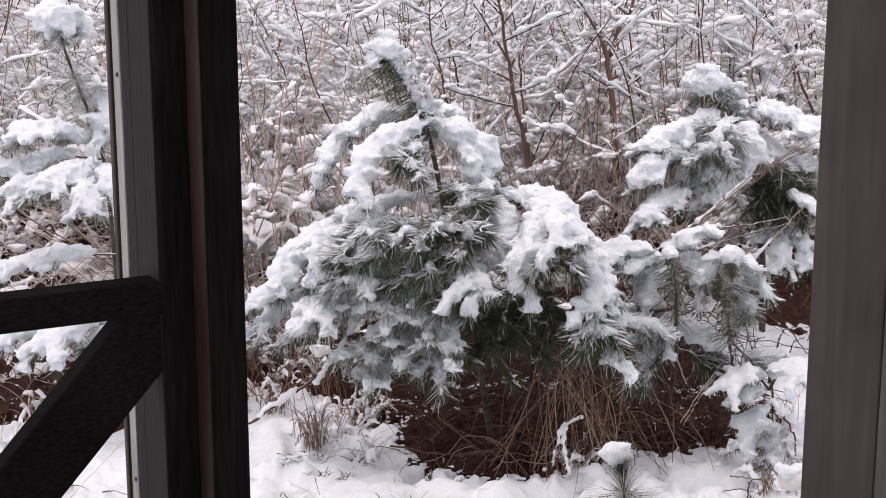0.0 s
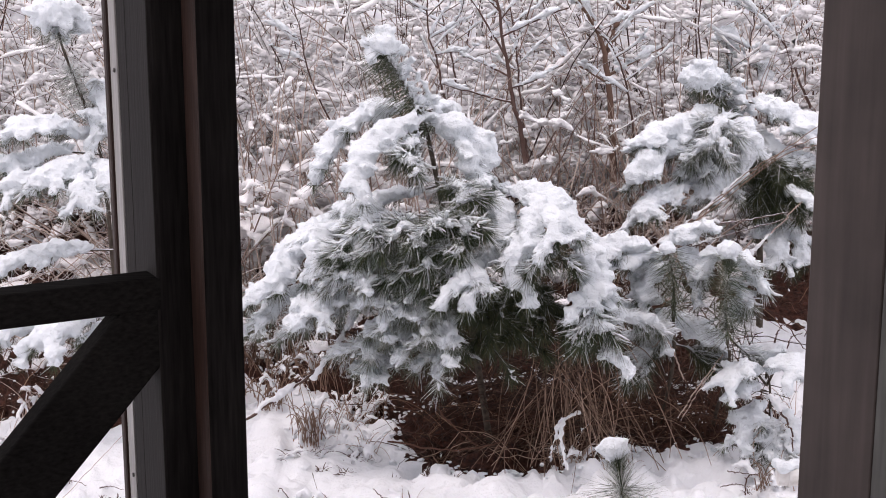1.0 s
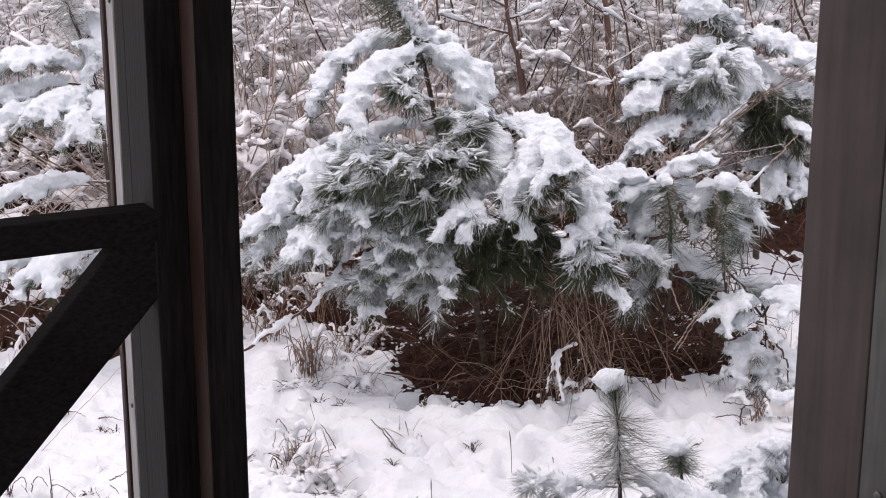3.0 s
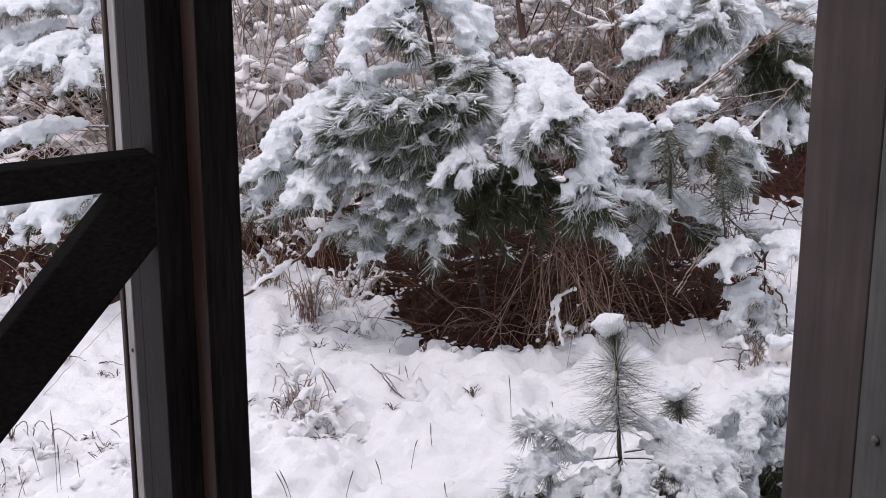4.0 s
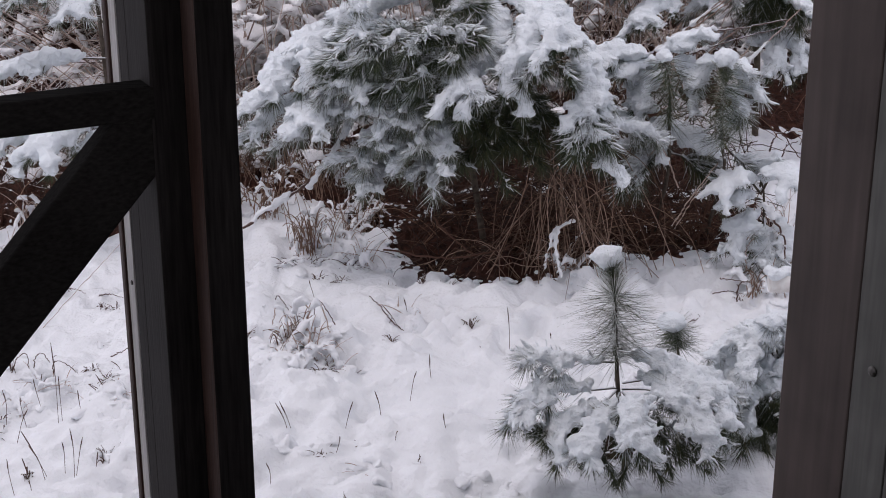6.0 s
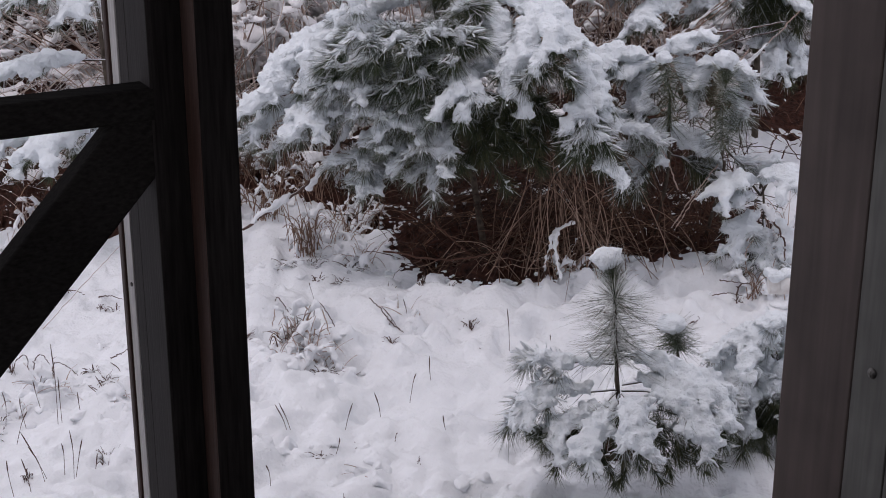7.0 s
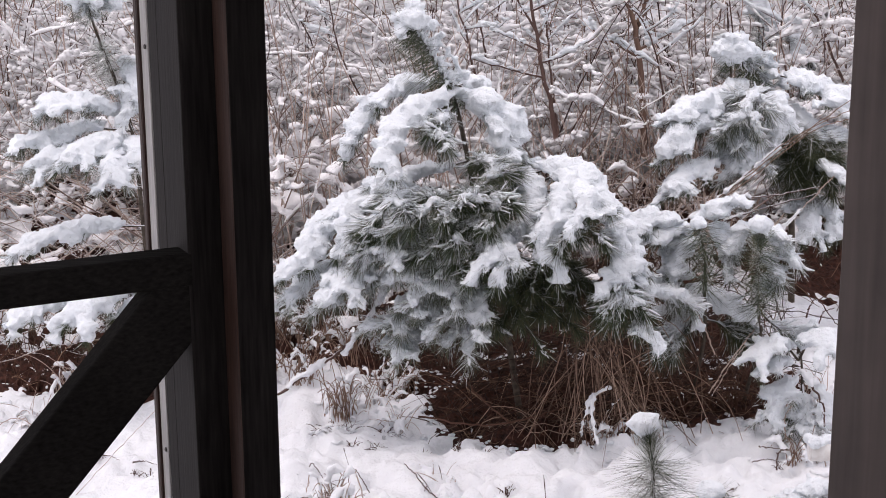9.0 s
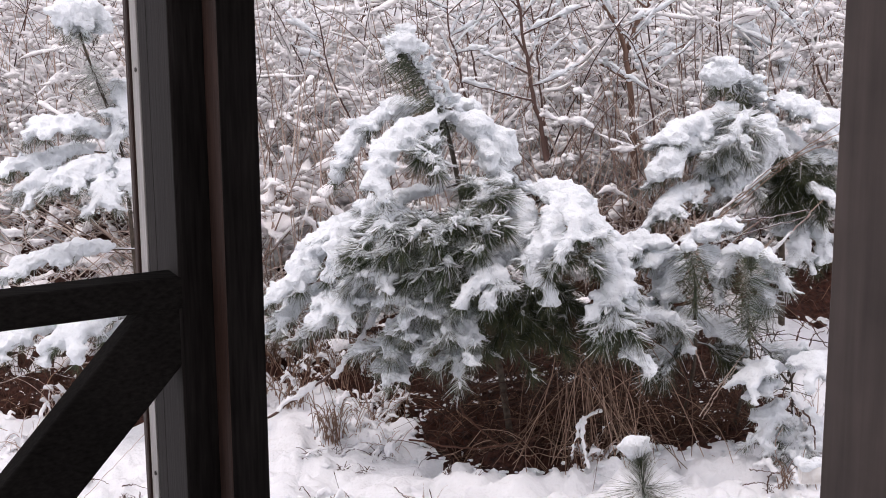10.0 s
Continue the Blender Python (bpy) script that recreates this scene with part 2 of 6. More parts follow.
def litter_patch(cx, cy, rx, ry, lift):
    """Bare needle litter under the shrubs, its rim lost in the snow."""
    n = 72
    gx, gy = np.linspace(-1.25, 1.25, n), np.linspace(-1.25, 1.25, n)
    U, V = np.meshgrid(gx, gy)
    X, Y = cx + U * rx, cy + V * ry
    edge = 1 - np.hypot(U, V) + 0.16 * lattice(X, Y, 0.35, 8) + 0.22 * lattice(X, Y, 0.11, 9) + 0.22 * lattice(X, Y, 0.045, 10)
    edge -= 6 * np.clip(np.hypot(U, V) - 1.06, 0, 1)
    Z = ground_z(X, Y) + np.clip(edge * 0.14, -0.09, lift) + 0.010 * lattice(X, Y, 0.06, 12) + 0.006 * lattice(X, Y, 0.025, 13)
    idx = np.arange(n * n).reshape(n, n)
    q = np.stack([idx[:-1, :-1], idx[:-1, 1:], idx[1:, 1:], idx[1:, :-1]], -1).reshape(-1, 4)
    q = q[edge.ravel()[q].max(1) > -0.12]
    g = Geo()
    g.add(np.stack([X, Y, Z], -1), np.concatenate([q[:, [0, 1, 2]], q[:, [0, 2, 3]]]))
    return tagged(new("needle_litter", g.mesh("needle_litter", LITTER)), "dark red-brown pine litter bare of snow, some patches standing in for shade", "leaf litter", kind="stuff")


# patches behind the pines and under the saplings also stand in for shaded gaps
for cx, cy, rx, ry in ((0.30, 5.64, 0.46, 0.47), (0.80, 5.70, 0.52, 0.34), (0.30, 6.25, 0.70, 0.60), (0.80, 6.20, 0.42, 0.55), (1.62, 6.80, 0.50, 0.33), (0.80, 7.15, 0.40, 0.35), (-0.85, 7.0, 0.35, 0.35), (-0.55, 6.22, 0.36, 0.24), (-0.95, 6.45, 0.30, 0.22), (-1.60, 5.98, 0.55, 0.34), (-1.85, 7.0, 0.45, 0.35), (1.13, 5.73, 0.22, 0.22), (0.53, 3.87, 0.11, 0.08), (0.99, 4.07, 0.11, 0.10)):
    litter_patch(cx, cy, rx, ry, 0.012)

# ---- the porch ----
PORCH = pose(-0.361, 1.90, 0.0, 0, 0, 28)
DECK, HEAD = 0.45, 2.85


def board(name, lo, hi, mat, parent=None, label="", bevel=0.004, twist=None):
    """A bevelled timber between two corners, in the porch's own axes."""
    bm = bmesh.new()
    bmesh.ops.create_cube(bm, size=1.0)
    size = [b - a for a, b in zip(lo, hi)]
    mid = Vector([(a + b) / 2 for a, b in zip(lo, hi)])
    bmesh.ops.scale(bm, vec=size, verts=bm.verts)
    bmesh.ops.bevel(bm, geom=list(bm.edges), offset=bevel, segments=2, affect="EDGES", profile=0.5)
    if twist:
        bmesh.ops.transform(bm, matrix=twist, verts=bm.verts)
    bmesh.ops.translate(bm, vec=mid, verts=bm.verts)
    bmesh.ops.transform(bm, matrix=PORCH, verts=bm.verts)
    me = bpy.data.meshes.new(name)
    bm.to_mesh(me)
    bm.free()
    me.materials.append(mat)
    ob = new(name, me)
    if parent:
        ob.parent = parent
    return tagged(ob, label)


def screw(parent, x, y, z, r, facing):
    """A domed screw head with a cross slot, facing along the porch's -x or -y."""
    bm = bmesh.new()
    bmesh.ops.create_uvsphere(bm, u_segments=14, v_segments=8, radius=r)
    bmesh.ops.scale(bm, vec=(1, 1, 0.45), verts=bm.verts)
    for a in (0, 90):
        slot = bmesh.ops.create_cube(bm, size=1.0)["verts"]
        bmesh.ops.transform(bm, matrix=pose(0, 0, r * 0.40, 0, 0, a) @ Matrix.Diagonal((r * 1.1, r * 0.16, r * 0.14, 1)), verts=slot)
    turn = pose(0, 0, 0, 0, -90, 0) if facing == "x" else pose(0, 0, 0, 90, 0, 0)
    bmesh.ops.transform(bm, matrix=PORCH @ pose(x, y, z) @ turn, verts=bm.verts)
    return part("screw", bm, SCREW, parent, "small steel screw head")


corner_post = tagged(new("corner_post"), "black-stained square porch post with a brown cover batten", "post")
board("post_core", (0.0, 0.0, DECK), (0.104, 0.1345, HEAD), POST_WOOD, corner_post)
board("edge_strip", (-0.002, 0.094, DECK), (0.02, 0.1343, HEAD), SIDE_WOOD, corner_post, bevel=0.002)
# added board: gives the outward side its own tone for the daylight there
board("side_facing", (-0.0025, 0.002, DECK), (0.014, 0.0932, HEAD), SIDE_WOOD, corner_post, "added dark brown board that tones the post's side face", bevel=0.002)
board("cover_batten", (0.041, -0.055, DECK), (0.0905, -0.001, HEAD), BATTEN_WOOD, corner_post, "brown cover batten with a black face")
board("batten_face", (0.0412, -0.0585, DECK), (0.0907, -0.0555, HEAD), POST_WOOD, corner_post, bevel=0.001)
jamb = tagged(new("jamb_strip"), "pale grey window jamb strip screwed to the porch post", "window frame")
board("strip", (-0.003, 0.137, DECK), (0.05, 0.1685, HEAD), FRAME_METAL, jamb, bevel=0.002)
board("edge_bead", (-0.006, 0.1705, DECK), (0.05, 0.190, HEAD), BATTEN_WOOD, jamb, "thin brown edge bead")
for z in (1.784, 1.214, 2.35, 0.66):
    screw(jamb, -0.004, 0.147, z, 0.0035, "x")

railing = tagged(new("porch_railing"), "black-stained timber porch rail with a diagonal brace", "railing")
board("top_rail", (-1.20, 0.001, 1.488), (0.012, 0.048, 1.532), RAIL_WOOD, railing)
bl = 1.09
ba = radians(46.8)
bx, bz = -0.030 - (bl / 2 - 0.07) * math.cos(ba), 1.446 - (bl / 2 - 0.07) * math.sin(ba)
board("brace", (bx - bl / 2, 0.004, bz - 0.045), (bx + bl / 2, 0.045, bz + 0.045), RAIL_WOOD, railing, twist=pose(0, 0, 0, 0, -46.8, 0))

side_post = tagged(new("side_post"), "weathered grey-brown timber post of the porch opening", "post")
board("post_core", (1.174, -0.079, DECK), (1.34, 0.096, HEAD), GREY_WOOD, side_post)
board("facing_board", (1.1755, -0.172, DECK), (1.33, -0.0798, HEAD), SAGE_WOOD, side_post, "grey-green painted facing board", bevel=0.0015)
board("facing_board", (1.178, -0.34, DECK), (1.33, -0.1735, HEAD), SAGE_WOOD, side_post, bevel=0.0015)
screw(side_post, 1.1745, -0.125, 0.930, 0.010, "x")

floor = board("floor", (-1.6, -3.6, DECK - 0.06), (1.9, 0.2, DECK - 0.001), PORCH_WOOD)
tagged(floor, "dark timber porch deck", "floor", kind="structure")
# unseen walls and ceiling, added and sized to set the light on the posts
for name, lo, hi in (("wall_back", (-1.6, -3.7, DECK), (1.9, -3.6, 1.35)), ("wall_left", (-1.7, -3.7, DECK), (-1.6, 0.2, 1.35)), ("wall_right", (1.9, -3.7, DECK), (2.0, 0.2, 1.35)), ("wall_front", (1.345, -0.06, DECK), (1.9, 0.09, HEAD))):
    tagged(board(name, lo, hi, PORCH_WOOD), "unseen dark timber wall, added to shape the porch light", "wall", kind="structure")
tagged(board("ceiling", (-1.9, -3.9, HEAD), (2.2, 0.75, HEAD + 0.08), PORCH_WOOD), "unseen boarded ceiling, added to keep sky light off the posts", "ceiling", kind="structure")
tagged(board("end_post", (-1.60, 0.0, DECK), (-1.201, 0.124, HEAD), POST_WOOD), "black-stained square timber porch post", "post")


# ---- pines ----
def needles(g, P, count, length=0.095, open_angle=(38, 70), droop=0.25, width=0.0010, tip=0.0, pressed=False, bias=None):
    """Needles in a brush along a shoot."""
    k = len(P)
    s = RNG.uniform(tip, 1, count) ** 0.8 * (k - 1)
    i = np.clip(s.astype(int), 0, k - 2)
    w = (s - i)[:, None]
    base = P[i] * (1 - w) + P[i + 1] * w
    T = unit(P[i + 1] - P[i])
    A = unit(np.cross(T, RNG.normal(size=(count, 3))))
    a = np.radians(RNG.uniform(*open_angle, count))[:, None]
    d = T * np.cos(a) + A * np.sin(a)
    if bias:
        d = unit(d + np.array(bias))
    if pressed:
        d[:, 2] = np.where(d[:, 2] > 0, 0.25 * d[:, 2], d[:, 2])
    L = (length * RNG.uniform(0.7, 1.15, count))[:, None]
    down = np.array((0, 0, -1.0))
    end = base + d * L * 0.97 + down * L * droop * 0.5
    ref = unit(np.cross(d, RNG.normal(size=(count, 3))))
    other = np.cross(d, ref)
    ring = np.stack([ref * math.cos(q) + other * math.sin(q) for q in (0, 2.094, 4.189)], 1) * width
    V = np.concatenate([base[:, None] + ring, end[:, None]], 1)
    one = np.array([(0, 1, 3), (1, 2, 3), (2, 0, 3)])
    g.add(V, one[None] + (np.arange(count) * 4)[:, None, None])


def merge(ob, voxel, rough):
    """Lets lumps of snow run into one another and gives them a granular face."""
    r = ob.modifiers.new("merge", "REMESH")
    r.mode, r.voxel_size, r.use_smooth_shade = "VOXEL", voxel, True
    s = ob.modifiers.new("soften", "SMOOTH")
    s.factor, s.iterations = 0.5, 3
    for tex, strength in ((LUMPS, rough * 2.4), (GRAINS, -rough * 1.3)):
        d = ob.modifiers.new("relief", "DISPLACE")
        d.texture, d.strength, d.mid_level, d.texture_coords = tex, strength, 0.5, "GLOBAL"
    s = ob.modifiers.new("settle", "SMOOTH")
    s.factor, s.iterations = 0.5, 1
    return ob


def snow_part(g, name, parent, voxel=0.0095, rough=0.010, mat=None):
    """Snow as one lumpy mass: the lumps run into one another."""
    me = g.mesh(name, mat or SNOW)
    ob = child(name, me, parent, "clump of fresh snow", "stuff")
    return merge(ob, voxel, rough)


LUMPS, GRAINS = bpy.data.textures.new("lumps", "CLOUDS"), bpy.data.textures.new("grains", "VORONOI")
LUMPS.noise_scale, LUMPS.noise_depth = 0.045, 3
GRAINS.noise_scale, GRAINS.noise_intensity = 0.024, 1.3


def pine(label, points, r0, group="snowy pines"):
    """A young pine's base empty and its stem."""
    x, y, z = points[0]
    points = [(x, y, min(z, float(ground_z(x, y)) - 0.03))] + points[1:]
    P = bezier(points, 8 * len(points))
    root = tagged(new("pine"), label, "pine tree", group)
    root.location = points[0]
    root.matrix_world = Matrix.Translation(points[0])
    root["_base"] = [float(c) for c in points[0]]
    g = Geo()
    g.add(*tubes((P - P[0])[None], (r0 * np.linspace(1, 0.35, len(P)))[None], 8))
    child("trunk", g.mesh("trunk", BARK), root)
    return root


def branch(root, points, snow=0.06, twigs=4, green=260, mat=None, length=0.09, droop=0.3, start=0.25, reach=0.105, wood=0.005, fill=1.0, lo=0.0, frost=220, pads=14, dust=36, fine=0.0095):
    """A limb with side shoots, needles in brushes, and the ragged snow that weighs it down."""
    base = np.array(root["_base"])
    P = bezier(points, 22) - base
    P[:, 2] -= 0.35 * snow * np.linspace(0, 1, 22)
    gw, gn, gs = Geo(), Geo(), Geo()
    gw.add(*tubes(P[None], (wood * np.linspace(1, 0.45, len(P)))[None], 6))
    shoots = [P[int(len(P) * start):]]
    side = unit(np.cross(P[-1] - P[0], (0, 0, 1.0)))
    for j in range(twigs):
        s = start + (1 - start) * (j + RNG.uniform(0.2, 0.9)) / (twigs + 0.3)
        i = min(int(s * (len(P) - 1)), len(P) - 2)
        T = unit(P[i + 1] - P[i])
        sgn = 1 if (j % 2 == 0) else -1
        d = unit(T * 1.0 + side * sgn * RNG.uniform(0.5, 1.0) + np.array((0, 0, RNG.uniform(-0.15, 0.25))))
        L = reach * RNG.uniform(0.7, 1.25)
        u = np.linspace(0, 1, 8)[:, None]
        Q = P[i] + d * L * u + np.array((0, 0, -1.0)) * L * droop * u**2
        gw.add(*tubes(Q[None], np.linspace(wood * 0.55, wood * 0.35, 8)[None], 5))
        shoots.append(Q)
    laden = snow >= 0.03
    few, long = (0.32, length * 0.78) if laden else (0.34, length)
    for n, S in enumerate(shoots):
        needles(gn, S, int(green * few * (1.1 if n == 0 else 0.7)), long, (25, 75), droop=droop + 0.15, pressed=laden)
        # the end of a shoot carries a brush that points on
        needles(gn, S[-4:], int(green * few * 0.7), long, (8, 65), droop, pressed=laden)
    limb = child("branch", gw.mesh("branch", BARK), root)
    child("needles", gn.mesh("needles", mat or NEEDLES), limb, kind="stuff")
    N = np.concatenate([v.reshape(-1, 4, 3) for v in gn.v])
    if frost:
        frost = int(frost * 0.45)
        M = N[RNG.integers(0, len(N), frost)]
        o, e = M[:, 0], M[:, 3]
        Q = np.stack([o + (e - o) * t for t in (0.2, 0.5, 0.9)], 1) + (0, 0, 0.001)
        r = RNG.uniform(0.0008, 0.0015, (frost, 1)) * np.array((0.5, 1.0, 0.3))
        gf = Geo()
        gf.add(*tubes(Q, r, 3))
        # fingers of snow that sheathe whole needle bundles
        M = N[N[:, 3, 2] > N[:, 0, 2] - 0.02]
        M = M[RNG.integers(0, len(M), dust)]
        o, e = M[:, 0], M[:, 3]
        Q = np.stack([o + (e - o) * t for t in (0.0, 0.25, 0.5, 0.8)], 1) + (0, 0, 0.002)
        Q += RNG.normal(0, 0.004, Q.shape)
        gf.add(*tubes(Q, RNG.uniform(0.0025, 0.006, (dust, 1)) * np.array((0.8, 1.0, 0.85, 0.35)) * RNG.uniform(0.6, 1.3, (dust, 4)), 4))
        child("frost", gf.mesh("frost", SNOW), limb, "snow caught along the needles", "stuff")
    if snow > 0:
        C, R, small, size = [], [], [], []
        wave = RNG.uniform(0, 6.28)
        for n, S in enumerate(shoots):
            run = np.linalg.norm(np.diff(S, axis=0), axis=1).sum()
            k = max(4, int(run / (snow * 0.36)))
            for s in np.linspace(lo if n == 0 else 0.1, 1.0, k):
                if fill < 1 and 0.5 + 0.5 * math.sin(9 * s + wave + 2.1 * n) > fill + RNG.normal(0, 0.12):
                    continue
                p = S[min(int(s * (len(S) - 1)), len(S) - 1)]
                r = snow * (0.74 if n == 0 else 0.46) * RNG.uniform(0.7, 1.1) * (1.0 - 0.4 * abs(2 * s - 1) ** 3)
                c = p + np.array((*RNG.normal(0, 0.24 * snow, 2), 0.42 * r))
                C.append(c)
                R.append(r * 0.88)
                for _ in range(7):
                    d = unit(RNG.normal(size=3) - (0, 0, 0.3)) * (1.3, 1.3, 0.8)
                    small.append(c + d * r * RNG.uniform(0.7, 1.15))
                    size.append(RNG.uniform(0.007, 0.017))
        # ragged rim: snow held between the needles, thinning towards their tips
        M = N[N[:, 3, 2] > N[:, 0, 2] - 0.045]
        rim = int((8 + 7 * len(shoots)) * (0.3 + 0.7 * fill) * min(1.0, snow / 0.045)) if snow > 0.02 else 0
        for o in M[RNG.integers(0, len(M), rim)]:
            top = RNG.uniform(0.45, 0.85)
            r0 = RNG.uniform(0.35, 1.0) * min(0.017, 0.35 * snow)
            for q in (0.1, 0.4, 0.7, 1.0):
                small.append(o[0] + (o[3] - o[0]) * top * q + (0, 0, 0.004))
                size.append(max(r0 * (1.15 - 0.65 * q), 0.0055))
        for o in N[RNG.integers(0, len(N), int(pads * (0.4 + 0.6 * fill)))]:
            p = o[0] * 0.7 + o[3] * 0.3 + (0, 0, 0.005)
            r = RNG.uniform(0.009, 0.020)
            for _ in range(8):
                small.append(p + RNG.normal(0, 0.8, 3) * r * (1.1, 1.1, 0.45))
                size.append(r * RNG.uniform(0.35, 0.7))
        gs.add(*blobs(np.array(small), np.array(size), (1.1, 1.1, 0.85), ICO1, 0.1))
        if C:
            gs.add(*blobs(np.array(C), np.array(R), (1.2, 1.2, 0.78), ICO2, 0.1))
        snow_part(gs, "snow", limb, fine, 0.009)
    return limb


def leader(root, points, count, snow=0.0, length=0.10, mat=None, angle=(45, 80), droop=0.7, cap=None, bias=None):
    """The top shoot: needles all round the stem, and a cap of snow on the bud."""
    base = np.array(root["_base"])
    P = bezier(points, 24) - base
    g = Geo()
    needles(g, P, count, length, angle, droop, bias=bias)
    if not cap:
        needles(g, P[-5:], count // 5, length * 0.8, (15, 50), 0.1)
    shoot = child("needles", g.mesh("needles", mat or NEEDLES_FROST), root, kind="stuff")
    if snow:
        C, R = [], []
        C.append(P[-1] + (0, 0, 0.15 * snow))
        R.append(0.8 * snow)
        for _ in range(22):
            d = unit(RNG.normal(size=3) * (1, 1, 0.6) - (0, 0, 0.2))
            C.append(P[-1] + d * snow * (RNG.uniform(0.3, 0.6) if cap else RNG.uniform(0.5, 0.95)) + (0, 0, 0.1 * snow))
            R.append(snow * (RNG.uniform(0.3, 0.42) if cap else RNG.uniform(0.15, 0.38)))
        for s in P[5:-1] if cap is None else ():
            for _ in range(RNG.choice((0, 4, 5, 7))):
                C.append(s + (RNG.uniform(0.0, 1.25) * snow, RNG.uniform(0.1, 0.9) * snow, RNG.uniform(-0.3, 0.4) * snow))
                R.append(snow * RNG.uniform(0.10, 0.24))
        if cap:
            # a dome with a flat underside
            C = [P[-1] + (c - P[-1]) * (1, 1, 0) + (0, 0, 0.55 * abs(c[2] - P[-1][2])) for c in C]
        gs = Geo()
        gs.add(*blobs(np.array(C), np.array(R), (1.15, 1.15, 0.85 if cap else 0.78), ICO2, 0.06))
        at = RNG.integers(0, len(C), 220)
        gs.add(*blobs(np.array(C)[at] + unit(RNG.normal(size=(220, 3))) * np.array(R)[at, None] * RNG.uniform(0.8, 1.3, (220, 1)), RNG.uniform(0.004, 0.010, 220), (1, 1, 0.9), ICO1, 0.1))
        if cap is None:
            # snow sheathing the needles of the weather side
            N = g.v[0].reshape(-1, 4, 3)
            N = N[(N[:, 0, 2] > P[len(P) // 3][2]) & (N[:, 3, 0] > N[:, 0, 0] - 0.01)]
            N = N[RNG.integers(0, len(N), 90)]
            o, e = N[:, 0], N[:, 3]
            Q = np.stack([o + (e - o) * t for t in (0.0, 0.2, 0.4, 0.6)], 1) + (0, 0, 0.002)
            gf = Geo()
            gf.add(*tubes(Q + RNG.normal(0, 0.005, Q.shape), RNG.uniform(0.0025, 0.006, (90, 1)) * np.array((1.0, 1.1, 0.9, 0.4)) * RNG.uniform(0.6, 1.3, (90, 4)), 5))
            child("frost", gf.mesh("frost", SNOW), shoot, "snow caught along the needles", "stuff")
        snow_part(gs, "snow", shoot, 0.0075, 0.004 if cap else 0.011)
    return shoot


# the large pine
main = pine("bushy young pine bowed under heavy fresh snow", [(0.200, 5.500, 0.002), (0.120, 5.500, 0.421), (0.031, 5.550, 0.779), (-0.009, 5.550, 0.984), (-0.054, 5.500, 1.198), (-0.099, 5.470, 1.302), (-0.152, 5.440, 1.405), (-0.208, 5.400, 1.511)], 0.013)
leader(main, [(-0.044, 5.500, 1.167), (-0.074, 5.467, 1.258), (-0.152, 5.433, 1.406), (-0.209, 5.400, 1.512)], 900, 0.070, 0.135, NEEDLES, angle=(40, 85), droop=0.9, bias=(-0.5, 0.3, -0.15))
branch(main, [(-0.059, 5.500, 1.278), (-0.202, 5.567, 1.270), (-0.356, 5.583, 1.195), (-0.437, 5.550, 1.098)], 0.064, 5, 240)
branch(main, [(-0.054, 5.500, 1.197), (-0.136, 5.367, 1.232), (-0.239, 5.250, 1.185), (-0.317, 5.150, 1.071)], 0.067, 4, 260)
branch(main, [(-0.039, 5.500, 1.268), (0.041, 5.467, 1.238), (0.121, 5.433, 1.147), (0.155, 5.400, 1.072)], 0.084, 5, 240)
branch(main, [(-0.054, 5.500, 1.268), (-0.009, 5.800, 1.239), (0.045, 5.900, 1.161)], 0.055, 3, 200)
branch(main, [(-0.059, 5.500, 1.197), (-0.096, 5.300, 1.187), (-0.147, 5.200, 1.145)], 0.012, 2, 420, fill=0.3, length=0.085, pads=4)
branch(main, [(-0.049, 5.500, 1.177), (-0.077, 5.350, 1.150), (-0.106, 5.300, 1.128)], 0.012, 2, 360, NEEDLES_FROST, fill=0.3, pads=6)
branch(main, [(-0.009, 5.550, 0.994), (0.060, 5.300, 1.039), (0.107, 5.200, 1.009)], 0.016, 3, 620, fill=0.35, length=0.11, pads=10, reach=0.10)
branch(main, [(-0.009, 5.550, 0.984), (-0.140, 5.450, 0.971), (-0.277, 5.383, 0.964), (-0.365, 5.350, 0.940)], 0.045, 4, 240, NEEDLES_FROST, fill=0.8)
branch(main, [(0.003, 5.550, 0.867), (-0.203, 5.460, 0.894), (-0.392, 5.370, 0.894), (-0.505, 5.280, 0.820), (-0.563, 5.210, 0.734), (-0.675, 5.150, 0.657)], 0.062, 7, 220)
branch(main, [(-0.147, 5.500, 0.896), (-0.388, 5.300, 0.881), (-0.428, 5.167, 0.836), (-0.411, 5.100, 0.770)], 0.045, 3, 320, reach=0.10)
branch(main, [(-0.110, 5.500, 0.896), (-0.255, 5.200, 0.920), (-0.286, 5.100, 0.860)], 0.038, 3, 360, reach=0.10)
branch(main, [(-0.146, 5.450, 0.868), (-0.244, 5.150, 0.939), (-0.345, 5.050, 0.845)], 0.014, 3, 420, fill=0.3, length=0.10, reach=0.11, pads=16)
branch(main, [(-0.109, 5.450, 0.849), (-0.200, 5.150, 0.921), (-0.293, 5.050, 0.818)], 0.014, 3, 420, fill=0.3, length=0.10, reach=0.11, pads=16)
branch(main, [(-0.053, 5.450, 0.868), (-0.112, 5.150, 0.939), (-0.171, 5.050, 0.898)], 0.014, 3, 360, fill=0.3, length=0.10, reach=0.11, pads=16)
branch(main, [(-0.016, 5.450, 0.830), (-0.068, 5.150, 0.903), (-0.119, 5.050, 0.791)], 0.014, 3, 380, fill=0.3, length=0.10, reach=0.11, pads=16)
branch(main, [(0.022, 5.450, 0.877), (-0.006, 5.150, 0.948), (-0.032, 5.050, 0.933)], 0.014, 3, 520, fill=0.3, length=0.10, reach=0.11, pads=16)
